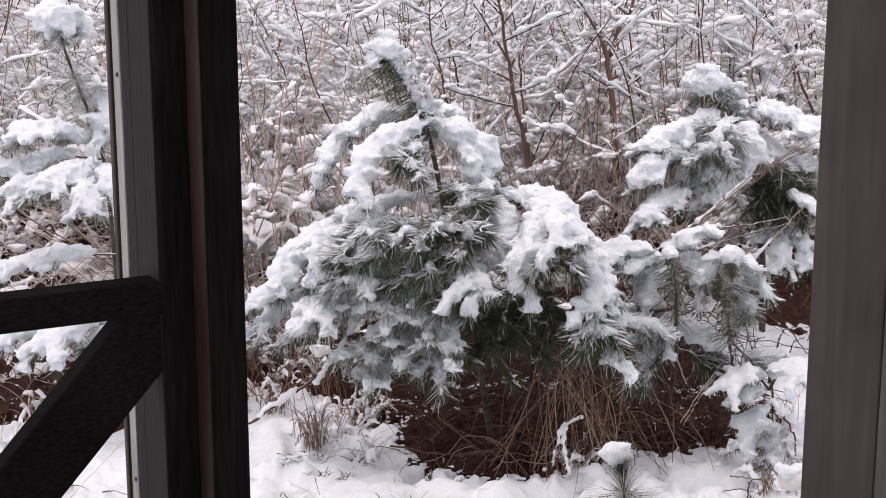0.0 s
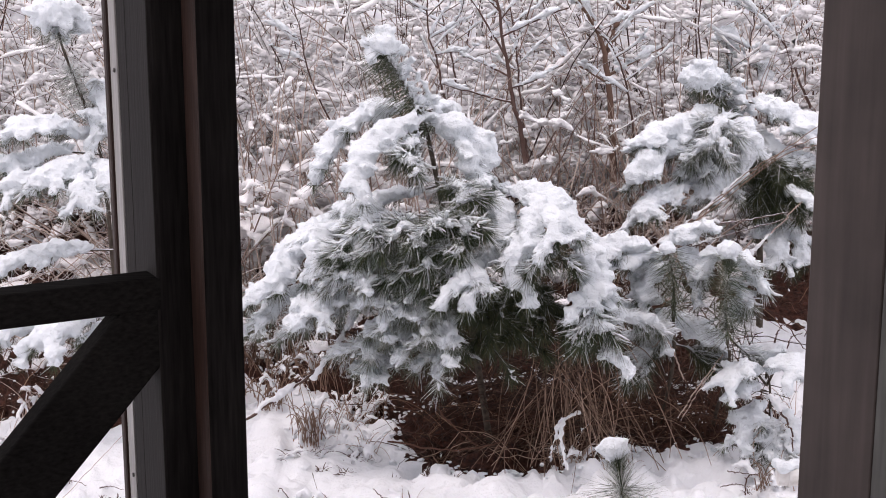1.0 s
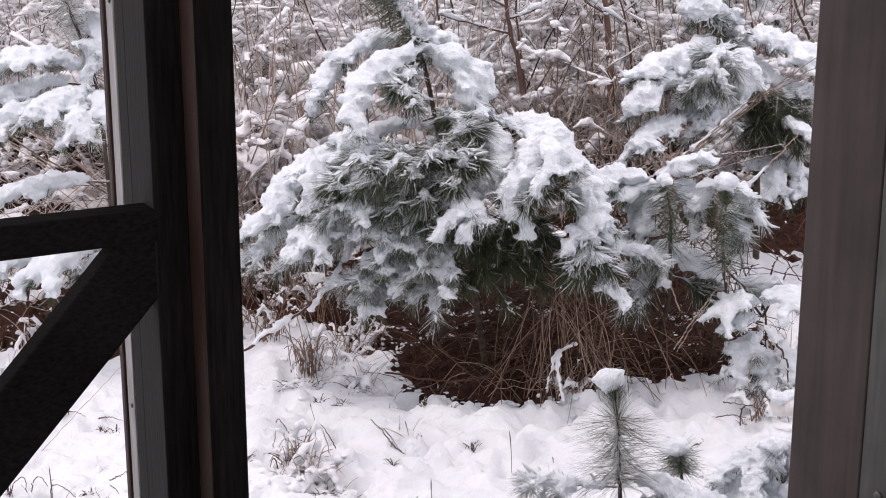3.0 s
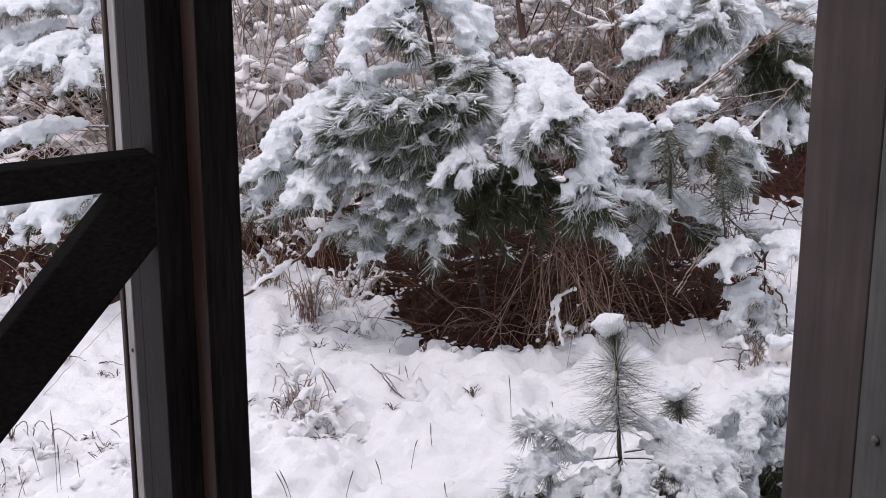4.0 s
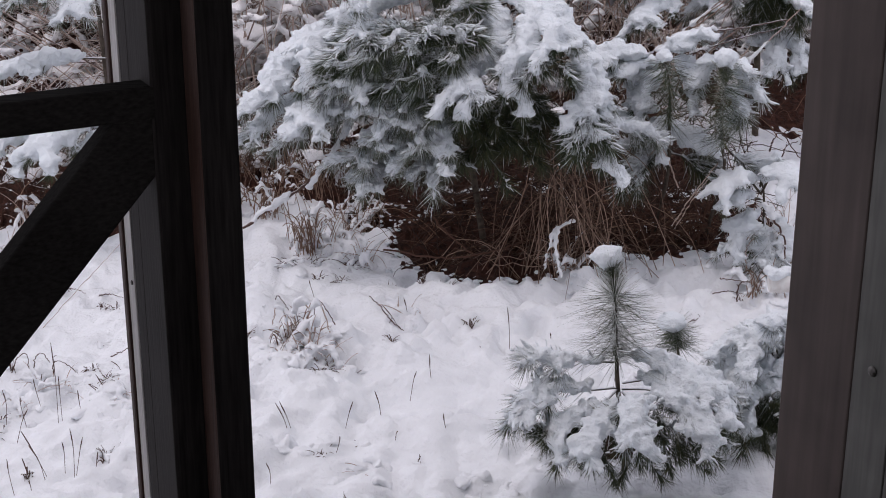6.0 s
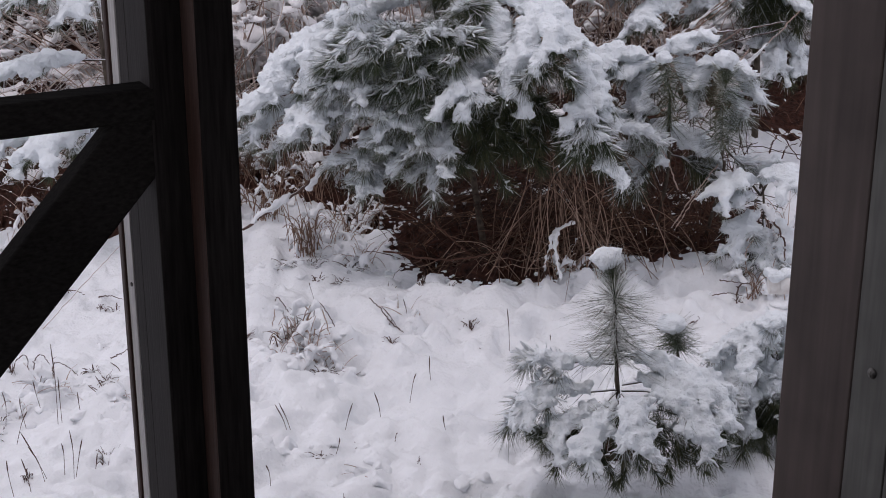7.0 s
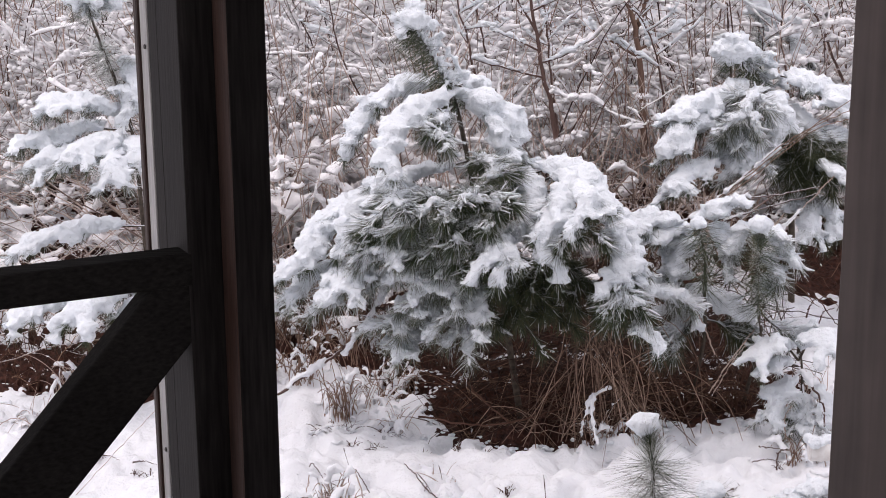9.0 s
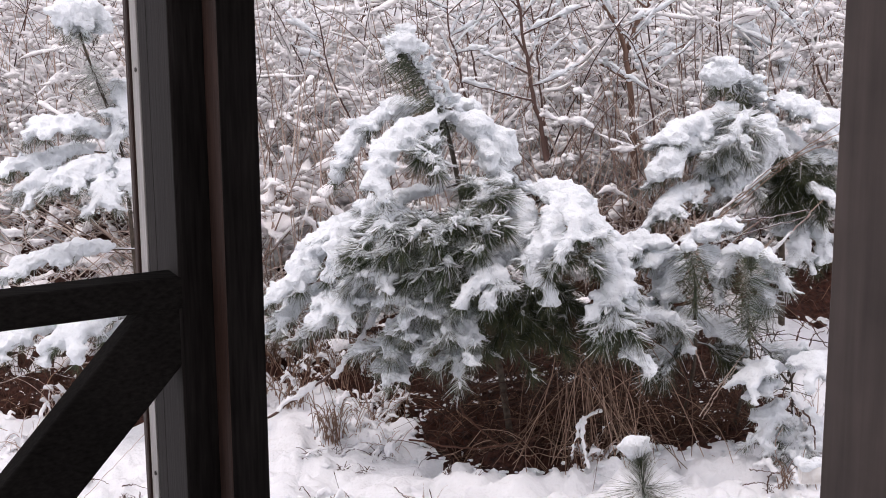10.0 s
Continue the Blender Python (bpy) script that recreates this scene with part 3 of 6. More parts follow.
branch(main, [(0.040, 5.450, 0.849), (0.034, 5.150, 0.921), (0.029, 5.050, 0.862)], 0.014, 3, 560, fill=0.3, length=0.10, reach=0.11, pads=16)
branch(main, [(0.040, 5.450, 0.887), (0.064, 5.150, 0.957), (0.089, 5.050, 0.916)], 0.014, 3, 520, fill=0.3, length=0.10, reach=0.11, pads=16)
branch(main, [(0.003, 5.450, 0.753), (-0.024, 5.150, 0.831), (-0.050, 5.050, 0.719)], 0.014, 3, 360, fill=0.3, length=0.10, reach=0.11, pads=16)
branch(main, [(-0.034, 5.450, 0.772), (-0.086, 5.150, 0.849), (-0.137, 5.050, 0.755)], 0.014, 3, 260, fill=0.3, length=0.10, reach=0.11, pads=16)
branch(main, [(0.040, 5.450, 0.763), (0.038, 5.150, 0.840), (0.038, 5.050, 0.728)], 0.014, 3, 420, fill=0.3, length=0.10, reach=0.11, pads=16)
branch(main, [(-0.147, 5.450, 0.676), (-0.359, 5.375, 0.665), (-0.510, 5.300, 0.646), (-0.598, 5.250, 0.612), (-0.647, 5.200, 0.569)], 0.032, 6, 340, NEEDLES_FROST, fill=0.6, pads=30)
branch(main, [(-0.110, 5.450, 0.618), (-0.258, 5.383, 0.606), (-0.422, 5.333, 0.590), (-0.513, 5.300, 0.542)], 0.020, 5, 360, NEEDLES_FROST, fill=0.5, pads=30)
branch(main, [(-0.110, 5.450, 0.734), (-0.211, 5.180, 0.778), (-0.312, 5.060, 0.753)], 0.052, 5, 260, NEEDLES_FROST, fill=0.85, pads=30, dust=60)
branch(main, [(-0.053, 5.450, 0.695), (-0.140, 5.180, 0.723), (-0.242, 5.060, 0.690)], 0.052, 5, 260, NEEDLES_FROST, fill=0.85, pads=30, dust=60)
branch(main, [(-0.184, 5.450, 0.791), (-0.264, 5.180, 0.815), (-0.329, 5.060, 0.780)], 0.052, 5, 260, NEEDLES_FROST, fill=0.85, pads=30, dust=60)
branch(main, [(-0.016, 5.450, 0.657), (-0.087, 5.180, 0.686), (-0.138, 5.060, 0.644)], 0.052, 5, 260, NEEDLES_FROST, fill=0.85, pads=30, dust=60)
branch(main, [(-0.260, 5.450, 0.657), (-0.373, 5.180, 0.686), (-0.436, 5.060, 0.644)], 0.052, 5, 260, NEEDLES_FROST, fill=0.85, pads=30, dust=60)
branch(main, [(0.114, 5.400, 0.765), (0.090, 5.050, 0.795), (0.050, 4.970, 0.739)], 0.038, 3, 320, reach=0.09, pads=10)
branch(main, [(0.114, 5.400, 0.765), (0.107, 5.050, 0.791), (0.136, 4.970, 0.739)], 0.036, 3, 320, reach=0.09, pads=10)
branch(main, [(0.041, 5.450, 0.589), (-0.105, 5.200, 0.607), (-0.210, 5.100, 0.578)], 0.030, 5, 340, NEEDLES_FROST, fill=0.6, pads=40, dust=60)
branch(main, [(0.041, 5.450, 0.559), (-0.069, 5.200, 0.569), (-0.176, 5.150, 0.527)], 0.034, 5, 340, NEEDLES_FROST, fill=0.65, pads=40, dust=60)
branch(main, [(0.041, 5.450, 0.579), (-0.051, 5.200, 0.653), (-0.103, 5.080, 0.621)], 0.022, 4, 340, NEEDLES_FROST, fill=0.6, pads=30, dust=60)
branch(main, [(0.087, 5.400, 0.534), (0.039, 5.150, 0.592), (-0.010, 5.050, 0.556)], 0.036, 4, 420, NEEDLES_FROST, fill=0.75, pads=40, dust=90, reach=0.12)
branch(main, [(0.088, 5.450, 0.461), (0.021, 5.200, 0.504), (-0.024, 5.120, 0.462)], 0.024, 4, 340, NEEDLES_FROST, fill=0.7, pads=36, dust=80)
branch(main, [(0.041, 5.450, 0.422), (-0.108, 5.317, 0.432), (-0.198, 5.217, 0.423), (-0.276, 5.150, 0.406)], 0.030, 6, 320, NEEDLES_FROST, fill=0.75, pads=40, dust=80, reach=0.10)
branch(main, [(0.022, 5.450, 0.501), (-0.143, 5.250, 0.499), (-0.293, 5.150, 0.490)], 0.026, 5, 320, NEEDLES_FROST, fill=0.6, pads=40, dust=60)
branch(main, [(0.091, 5.500, 0.894), (0.222, 5.400, 0.968), (0.356, 5.300, 1.010), (0.436, 5.200, 0.937), (0.509, 5.133, 0.830), (0.539, 5.067, 0.741), (0.483, 5.000, 0.672)], 0.066, 7, 240)
branch(main, [(0.445, 5.200, 0.911), (0.515, 5.100, 0.811), (0.526, 5.020, 0.718)], 0.060, 3, 200, reach=0.1)
branch(main, [(0.535, 5.100, 0.689), (0.527, 5.020, 0.658), (0.534, 4.990, 0.588)], 0.022, 3, 420, lo=0.0, fill=0.35, length=0.10, reach=0.09)
branch(main, [(0.100, 5.500, 0.894), (0.201, 5.333, 0.972), (0.219, 5.217, 0.899), (0.196, 5.150, 0.843)], 0.046, 4, 300, NEEDLES_FROST, fill=0.85)
branch(main, [(0.217, 5.500, 0.903), (0.331, 5.238, 0.991), (0.318, 5.085, 0.926), (0.282, 5.010, 0.866), (0.232, 4.980, 0.754)], 0.046, 4, 340, reach=0.11)
branch(main, [(0.260, 5.450, 0.886), (0.369, 5.100, 0.975), (0.394, 4.980, 0.915)], 0.042, 3, 420, reach=0.11)
branch(main, [(0.303, 5.400, 0.823), (0.344, 5.080, 0.876), (0.356, 5.000, 0.834)], 0.014, 3, 560, NEEDLES_SHADED, fill=0.3, frost=120, dust=10, length=0.09, pads=5)
branch(main, [(0.563, 5.100, 0.575), (0.587, 5.000, 0.516), (0.634, 4.950, 0.444)], 0.021, 2, 160, reach=0.05, length=0.05, pads=4)
branch(main, [(0.522, 5.250, 0.732), (0.624, 5.200, 0.601), (0.756, 5.200, 0.565)], 0.020, 3, 260, NEEDLES_FROST, reach=0.09, length=0.08)
# lower foliage in the darker needle colour that stands in for shade
branch(main, [(0.092, 5.500, 0.634), (0.100, 5.200, 0.681), (0.111, 5.100, 0.610)], 0.0, 4, 520, NEEDLES_SHADED, frost=60, dust=6, length=0.07)
branch(main, [(0.110, 5.500, 0.624), (0.156, 5.200, 0.668), (0.205, 5.100, 0.593)], 0.0, 4, 520, NEEDLES_SHADED, frost=60, dust=6, length=0.07)
branch(main, [(0.165, 5.500, 0.634), (0.225, 5.200, 0.681), (0.290, 5.100, 0.610)], 0.0, 4, 520, NEEDLES_SHADED, frost=60, dust=6, length=0.07)
branch(main, [(0.219, 5.500, 0.652), (0.294, 5.200, 0.708), (0.374, 5.100, 0.645)], 0.0, 4, 520, NEEDLES_SHADED, frost=60, dust=6, length=0.07)
branch(main, [(0.147, 5.500, 0.577), (0.152, 5.200, 0.592), (0.163, 5.100, 0.486)], 0.0, 4, 520, NEEDLES_SHADED, frost=60, dust=6, length=0.07)
branch(main, [(0.202, 5.500, 0.586), (0.256, 5.200, 0.601), (0.317, 5.100, 0.495)], 0.0, 4, 520, NEEDLES_SHADED, frost=60, dust=6, length=0.07)
branch(main, [(0.256, 5.500, 0.615), (0.342, 5.200, 0.637), (0.436, 5.100, 0.540)], 0.0, 4, 520, NEEDLES_SHADED, frost=60, dust=6, length=0.07)
branch(main, [(0.311, 5.500, 0.634), (0.407, 5.200, 0.623), (0.513, 5.100, 0.495)], 0.0, 4, 520, NEEDLES_SHADED, frost=60, dust=6, length=0.07)
branch(main, [(0.092, 5.500, 0.577), (0.070, 5.200, 0.610), (0.052, 5.100, 0.522)], 0.0, 4, 520, NEEDLES_SHADED, frost=60, dust=6, length=0.07)
branch(main, [(0.165, 5.500, 0.605), (0.191, 5.200, 0.628), (0.222, 5.100, 0.531)], 0.0, 4, 520, NEEDLES_SHADED, frost=60, dust=6, length=0.07)

# the saplings beside it
slim = pine("slim pine sapling hung with snow beside the large pine", [(0.850, 5.660, 0.050), (0.847, 5.330, 0.354), (0.836, 5.280, 0.558), (0.823, 5.220, 0.693), (0.794, 5.200, 0.823)], 0.0085)
leader(slim, [(0.836, 5.280, 0.558), (0.823, 5.220, 0.693), (0.794, 5.200, 0.823)], 440, 0.034, 0.12, NEEDLES, angle=(60, 100), droop=0.9, cap=1)
branch(slim, [(0.829, 5.360, 0.787), (0.735, 5.360, 0.791), (0.647, 5.353, 0.816), (0.567, 5.340, 0.819)], 0.060, 4, 200)
branch(slim, [(0.831, 5.360, 0.763), (0.721, 5.360, 0.763), (0.593, 5.340, 0.760)], 0.062, 4, 220)
branch(slim, [(0.821, 5.360, 0.787), (0.866, 5.360, 0.835), (0.923, 5.340, 0.882)], 0.046, 3, 120, reach=0.08)
branch(slim, [(0.832, 5.360, 0.739), (0.763, 5.360, 0.699), (0.728, 5.340, 0.623)], 0.067, 4, 260)
branch(slim, [(0.838, 5.360, 0.779), (0.901, 5.360, 0.763), (0.930, 5.340, 0.679)], 0.040, 3, 300, NEEDLES_FROST, reach=0.10)
branch(slim, [(0.849, 5.360, 0.519), (0.915, 5.360, 0.515), (0.977, 5.340, 0.483)], 0.070, 4, 240, NEEDLES_FROST)
branch(slim, [(0.848, 5.360, 0.544), (0.814, 5.360, 0.528), (0.803, 5.340, 0.467)], 0.060, 3, 240, NEEDLES_FROST)
branch(slim, [(0.624, 5.360, 0.610), (0.706, 5.360, 0.544), (0.776, 5.340, 0.533)], 0.044, 3, 240, NEEDLES_FROST, reach=0.08)
branch(slim, [(0.852, 5.360, 0.461), (0.775, 5.360, 0.428), (0.735, 5.340, 0.376)], 0.020, 4, 320, NEEDLES_FROST, fill=0.5)
branch(slim, [(0.854, 5.360, 0.428), (0.920, 5.360, 0.411), (0.983, 5.340, 0.384)], 0.0, 4, 420, NEEDLES_SHADED, frost=160, dust=20)
branch(slim, [(0.854, 5.360, 0.428), (0.792, 5.360, 0.403), (0.711, 5.340, 0.359)], 0.0, 4, 420, NEEDLES_SHADED, frost=160, dust=20)
twin = pine("slender pine sapling with snow on its top", [(1.040, 5.560, 0.080), (1.035, 5.250, 0.386), (1.023, 5.230, 0.482), (1.010, 5.213, 0.616), (1.012, 5.200, 0.800)], 0.0078)
leader(twin, [(1.021, 5.220, 0.485), (1.009, 5.210, 0.616), (1.010, 5.200, 0.761)], 560, 0.0, 0.13, NEEDLES, angle=(48, 88), droop=1.1)
leader(twin, [(1.012, 5.200, 0.737), (1.012, 5.200, 0.769), (1.011, 5.200, 0.815)], 200, 0.052, 0.07, NEEDLES, angle=(30, 100), droop=0.3, cap=1)
branch(twin, [(1.015, 5.260, 0.762), (0.972, 5.280, 0.789), (0.937, 5.300, 0.721)], 0.034, 2, 200, NEEDLES_FROST, reach=0.07)
branch(twin, [(1.023, 5.260, 0.770), (1.082, 5.280, 0.765), (1.126, 5.300, 0.697)], 0.036, 3, 220, NEEDLES_FROST, reach=0.08)
branch(twin, [(1.017, 5.260, 0.699), (1.065, 5.280, 0.670), (1.094, 5.300, 0.584)], 0.026, 2, 220, NEEDLES_FROST, reach=0.06)
branch(twin, [(1.030, 5.260, 0.490), (1.081, 5.280, 0.435), (1.126, 5.300, 0.412)], 0.0, 2, 160, NEEDLES_FROST, reach=0.06)
low = pine("low pine clump buried in snow", [(1.213, 5.300, 0.173), (1.200, 5.300, 0.270), (1.180, 5.300, 0.356)], 0.006)
branch(low, [(1.187, 5.300, 0.291), (1.097, 5.200, 0.397), (1.020, 5.150, 0.377)], 0.030, 4, 130, length=0.05, reach=0.11)
branch(low, [(1.187, 5.300, 0.291), (1.216, 5.200, 0.418), (1.265, 5.100, 0.393)], 0.031, 4, 130, length=0.05, reach=0.11)
branch(low, [(1.182, 5.300, 0.313), (1.198, 5.300, 0.398), (1.260, 5.300, 0.398)], 0.032, 3, 130, length=0.05, reach=0.11)
branch(low, [(1.184, 5.300, 0.270), (1.100, 5.200, 0.324), (1.061, 5.150, 0.319)], 0.030, 3, 160, NEEDLES_FROST, length=0.05, reach=0.08, fill=0.7)
branch(low, [(1.200, 5.290, 0.250), (1.125, 5.190, 0.235), (1.065, 5.130, 0.150)], 0.036, 4, 260, NEEDLES_FROST, length=0.06, reach=0.10, fill=0.7)
branch(low, [(1.205, 5.290, 0.220), (1.265, 5.170, 0.200), (1.300, 5.100, 0.110)], 0.036, 4, 260, NEEDLES_FROST, length=0.06, reach=0.10, fill=0.7)
branch(low, [(1.205, 5.290, 0.200), (1.190, 5.180, 0.170), (1.180, 5.110, 0.090)], 0.024, 4, 300, NEEDLES_SHADED, length=0.06, reach=0.10, fill=0.4)

# the pine behind, to one side
rear = pine("snow-capped pine with its lower foliage coloured dark for shade", [(1.390, 6.400, 0.371), (1.374, 6.400, 0.555), (1.338, 6.400, 0.793), (1.284, 6.400, 1.027), (1.223, 6.350, 1.149), (1.154, 6.300, 1.247), (1.062, 6.200, 1.303)], 0.015)
leader(rear, [(1.273, 6.380, 1.042), (1.213, 6.327, 1.164), (1.142, 6.267, 1.256), (1.061, 6.200, 1.308)], 900, 0.085, 0.13, NEEDLES)
branch(rear, [(1.165, 6.300, 1.235), (1.056, 6.167, 1.163), (0.899, 6.067, 1.116), (0.794, 6.000, 1.088)], 0.062, 5, 240, NEEDLES_FROST)
branch(rear, [(1.229, 6.350, 1.149), (1.057, 6.150, 1.065), (0.862, 6.017, 1.031), (0.786, 5.950, 0.954)], 0.072, 5, 260)
branch(rear, [(1.258, 6.380, 1.007), (1.036, 6.127, 0.912), (0.861, 5.967, 0.864), (0.800, 5.900, 0.800)], 0.055, 5, 300)
branch(rear, [(1.213, 6.300, 1.167), (1.123, 6.050, 1.157), (1.055, 5.950, 1.074)], 0.020, 5, 420, NEEDLES_FROST, fill=0.4, length=0.10, pads=20, dust=70)
branch(rear, [(1.249, 6.350, 1.081), (1.115, 6.100, 1.051), (1.012, 6.000, 1.001)], 0.034, 5, 360, NEEDLES_FROST, fill=0.6, pads=40, dust=80)
branch(rear, [(1.263, 6.350, 1.012), (1.139, 6.100, 0.984), (1.050, 6.000, 0.868)], 0.034, 5, 360, NEEDLES_FROST, fill=0.6, pads=40, dust=80)
branch(rear, [(1.264, 6.350, 1.000), (1.183, 6.100, 0.984), (1.150, 6.020, 0.909)], 0.030, 5, 400, NEEDLES_FROST, fill=0.5, pads=30, dust=60)
branch(rear, [(1.189, 6.300, 1.213), (1.318, 6.267, 1.200), (1.443, 6.217, 1.156), (1.540, 6.150, 1.132)], 0.082, 6, 220)
branch(rear, [(1.248, 6.350, 1.104), (1.328, 6.283, 1.045), (1.410, 6.233, 0.996), (1.504, 6.200, 0.990)], 0.055, 5, 260, reach=0.08)
branch(rear, [(1.236, 6.350, 1.127), (1.244, 6.100, 1.117), (1.249, 6.050, 1.025)], 0.050, 3, 300, NEEDLES_FROST)
branch(rear, [(1.318, 6.400, 0.911), (1.322, 6.200, 0.979), (1.353, 6.100, 0.895)], 0.0, 5, 520, NEEDLES_SHADED, frost=110, dust=6)
branch(rear, [(1.318, 6.400, 0.911), (1.354, 6.200, 0.911), (1.411, 6.100, 0.827)], 0.0, 5, 520, NEEDLES_SHADED, frost=110, dust=6)
branch(rear, [(1.318, 6.400, 0.911), (1.310, 6.200, 0.888), (1.324, 6.100, 0.805)], 0.0, 5, 520, NEEDLES_SHADED, frost=110, dust=6)
branch(rear, [(1.318, 6.400, 0.911), (1.373, 6.200, 0.979), (1.452, 6.100, 0.895)], 0.0, 5, 520, NEEDLES_SHADED, frost=110, dust=6)
branch(rear, [(1.318, 6.400, 0.911), (1.398, 6.200, 0.911), (1.500, 6.100, 0.827)], 0.0, 5, 520, NEEDLES_SHADED, frost=110, dust=6)
branch(rear, [(1.340, 6.400, 0.746), (1.385, 6.150, 0.681), (1.389, 6.050, 0.600)], 0.040, 4, 300, NEEDLES_SHADED, fill=0.8, frost=90, dust=10)
branch(rear, [(1.340, 6.400, 0.746), (1.452, 6.150, 0.681), (1.478, 6.050, 0.589)], 0.040, 4, 300, NEEDLES_SHADED, fill=0.8, frost=90, dust=10)
branch(rear, [(1.336, 6.400, 0.840), (1.443, 6.100, 0.861), (1.493, 6.000, 0.824)], 0.040, 2, 260, reach=0.06)

far = pine("frosted pine sapling in the thicket behind", [(1.471, 7.600, 0.713), (1.443, 7.600, 1.056), (1.416, 7.600, 1.365)], 0.012)
leader(far, [(1.457, 7.600, 0.914), (1.439, 7.600, 1.141), (1.416, 7.600, 1.365)], 700, 0.07, 0.11)
branch(far, [(1.436, 7.600, 1.141), (1.292, 7.500, 1.236), (1.226, 7.500, 1.152)], 0.05, 4, 220, NEEDLES_FROST, fill=0.7)
branch(far, [(1.436, 7.600, 1.141), (1.540, 7.500, 1.263), (1.629, 7.500, 1.152)], 0.05, 4, 220, NEEDLES_FROST, fill=0.7)

# the pine seen through the railing bay
left = pine("young pine with a thin bare leader and snow-laden limbs", [(-1.250, 5.900, 0.217), (-1.296, 5.900, 0.516), (-1.315, 5.900, 0.906), (-1.331, 5.900, 1.059), (-1.370, 5.880, 1.220), (-1.404, 5.860, 1.334), (-1.437, 5.840, 1.454), (-1.457, 5.820, 1.542), (-1.471, 5.800, 1.587)], 0.010)
leader(left, [(-1.443, 5.840, 1.483), (-1.457, 5.820, 1.542), (-1.468, 5.800, 1.587)], 520, 0.100, 0.12, angle=(50, 110), droop=0.5)
leader(left, [(-1.369, 5.900, 1.195), (-1.395, 5.875, 1.295), (-1.418, 5.850, 1.379)], 420, 0.0, 0.12, angle=(70, 100), droop=0.25)
branch(left, [(-1.362, 5.900, 1.180), (-1.326, 5.900, 1.307), (-1.293, 5.880, 1.272)], 0.034, 3, 260, NEEDLES_FROST)
branch(left, [(-1.349, 5.900, 1.142), (-1.319, 5.850, 1.216), (-1.293, 5.800, 1.164)], 0.034, 3, 260, NEEDLES_FROST)
branch(left, [(-1.337, 5.900, 1.089), (-1.392, 5.767, 1.154), (-1.509, 5.667, 1.212), (-1.572, 5.600, 1.185)], 0.046, 5, 260, NEEDLES_FROST)
branch(left, [(-1.331, 5.900, 1.043), (-1.469, 5.767, 1.080), (-1.576, 5.667, 1.067), (-1.686, 5.600, 1.063)], 0.050, 6, 240)
branch(left, [(-1.325, 5.900, 1.013), (-1.345, 5.667, 1.045), (-1.410, 5.517, 1.049), (-1.465, 5.450, 1.018)], 0.054, 5, 260)
branch(left, [(-1.325, 5.900, 1.013), (-1.256, 5.650, 1.026), (-1.215, 5.550, 0.985)], 0.048, 4, 260)
branch(left, [(-1.326, 5.900, 0.998), (-1.316, 5.500, 1.009), (-1.306, 5.420, 0.988)], 0.032, 4, 340, NEEDLES_FROST, fill=0.7, pads=30)
branch(left, [(-1.334, 5.900, 0.982), (-1.503, 5.600, 1.020), (-1.606, 5.500, 0.994)], 0.040, 5, 260, NEEDLES_FROST)
branch(left, [(-1.253, 5.900, 0.660), (-1.529, 5.800, 0.683), (-1.768, 5.700, 0.617)], 0.06, 5, 160)
branch(left, [(-1.255, 5.900, 0.452), (-1.359, 5.500, 0.496), (-1.501, 5.400, 0.422)], 0.075, 5, 240)
branch(left, [(-1.255, 5.900, 0.452), (-1.555, 5.600, 0.475), (-1.722, 5.500, 0.415)], 0.07, 6, 240, NEEDLES_SHADED, frost=90, dust=4)
branch(left, [(-1.257, 5.900, 0.405), (-1.276, 5.600, 0.464), (-1.301, 5.500, 0.382)], 0.03, 4, 400, NEEDLES_SHADED, fill=0.4, frost=90, dust=4)

# the small pine in the open snow
small = pine("small pine sapling with a round snow cap", [(0.522, 3.740, -0.010), (0.490, 3.740, 0.249), (0.484, 3.740, 0.328), (0.471, 3.740, 0.526), (0.457, 3.740, 0.594)], 0.0075)
leader(small, [(0.487, 3.740, 0.311), (0.480, 3.740, 0.406), (0.471, 3.740, 0.518)], 170, 0.0, 0.145, NEEDLES, angle=(62, 105), droop=0.35)
leader(small, [(0.485, 3.740, 0.328), (0.479, 3.740, 0.415), (0.471, 3.740, 0.518)], 400, 0.0, 0.155, NEEDLES_FROST, angle=(58, 100), droop=0.45)
leader(small, [(0.474, 3.740, 0.505), (0.469, 3.740, 0.543), (0.461, 3.740, 0.593)], 320, 0.0, 0.085, NEEDLES, angle=(14, 48), droop=0.0)
leader(small, [(0.464, 3.740, 0.577), (0.457, 3.740, 0.598), (0.446, 3.740, 0.619)], 60, 0.045, 0.05, NEEDLES, angle=(20, 60), droop=0.0, cap=1)
branch(small, [(0.485, 3.740, 0.319), (0.424, 3.720, 0.333), (0.319, 3.700, 0.351), (0.246, 3.680, 0.377)], 0.020, 4, 170, NEEDLES_FROST, wood=0.003, length=0.075, reach=0.065, fine=0.0062, start=0.35, fill=0.8)
branch(small, [(0.484, 3.740, 0.328), (0.514, 3.740, 0.344), (0.570, 3.740, 0.338), (0.628, 3.744, 0.317), (0.712, 3.752, 0.287), (0.780, 3.760, 0.248)], 0.030, 5, 150, NEEDLES_FROST, wood=0.003, length=0.075, reach=0.065, fine=0.0062, start=0.3, lo=0.15)
branch(small, [(0.491, 3.740, 0.244), (0.400, 3.695, 0.261), (0.301, 3.650, 0.296), (0.240, 3.615, 0.273), (0.208, 3.580, 0.230)], 0.027, 5, 150, wood=0.003, length=0.075, reach=0.065, fine=0.0062, lo=0.08, fill=0.85)
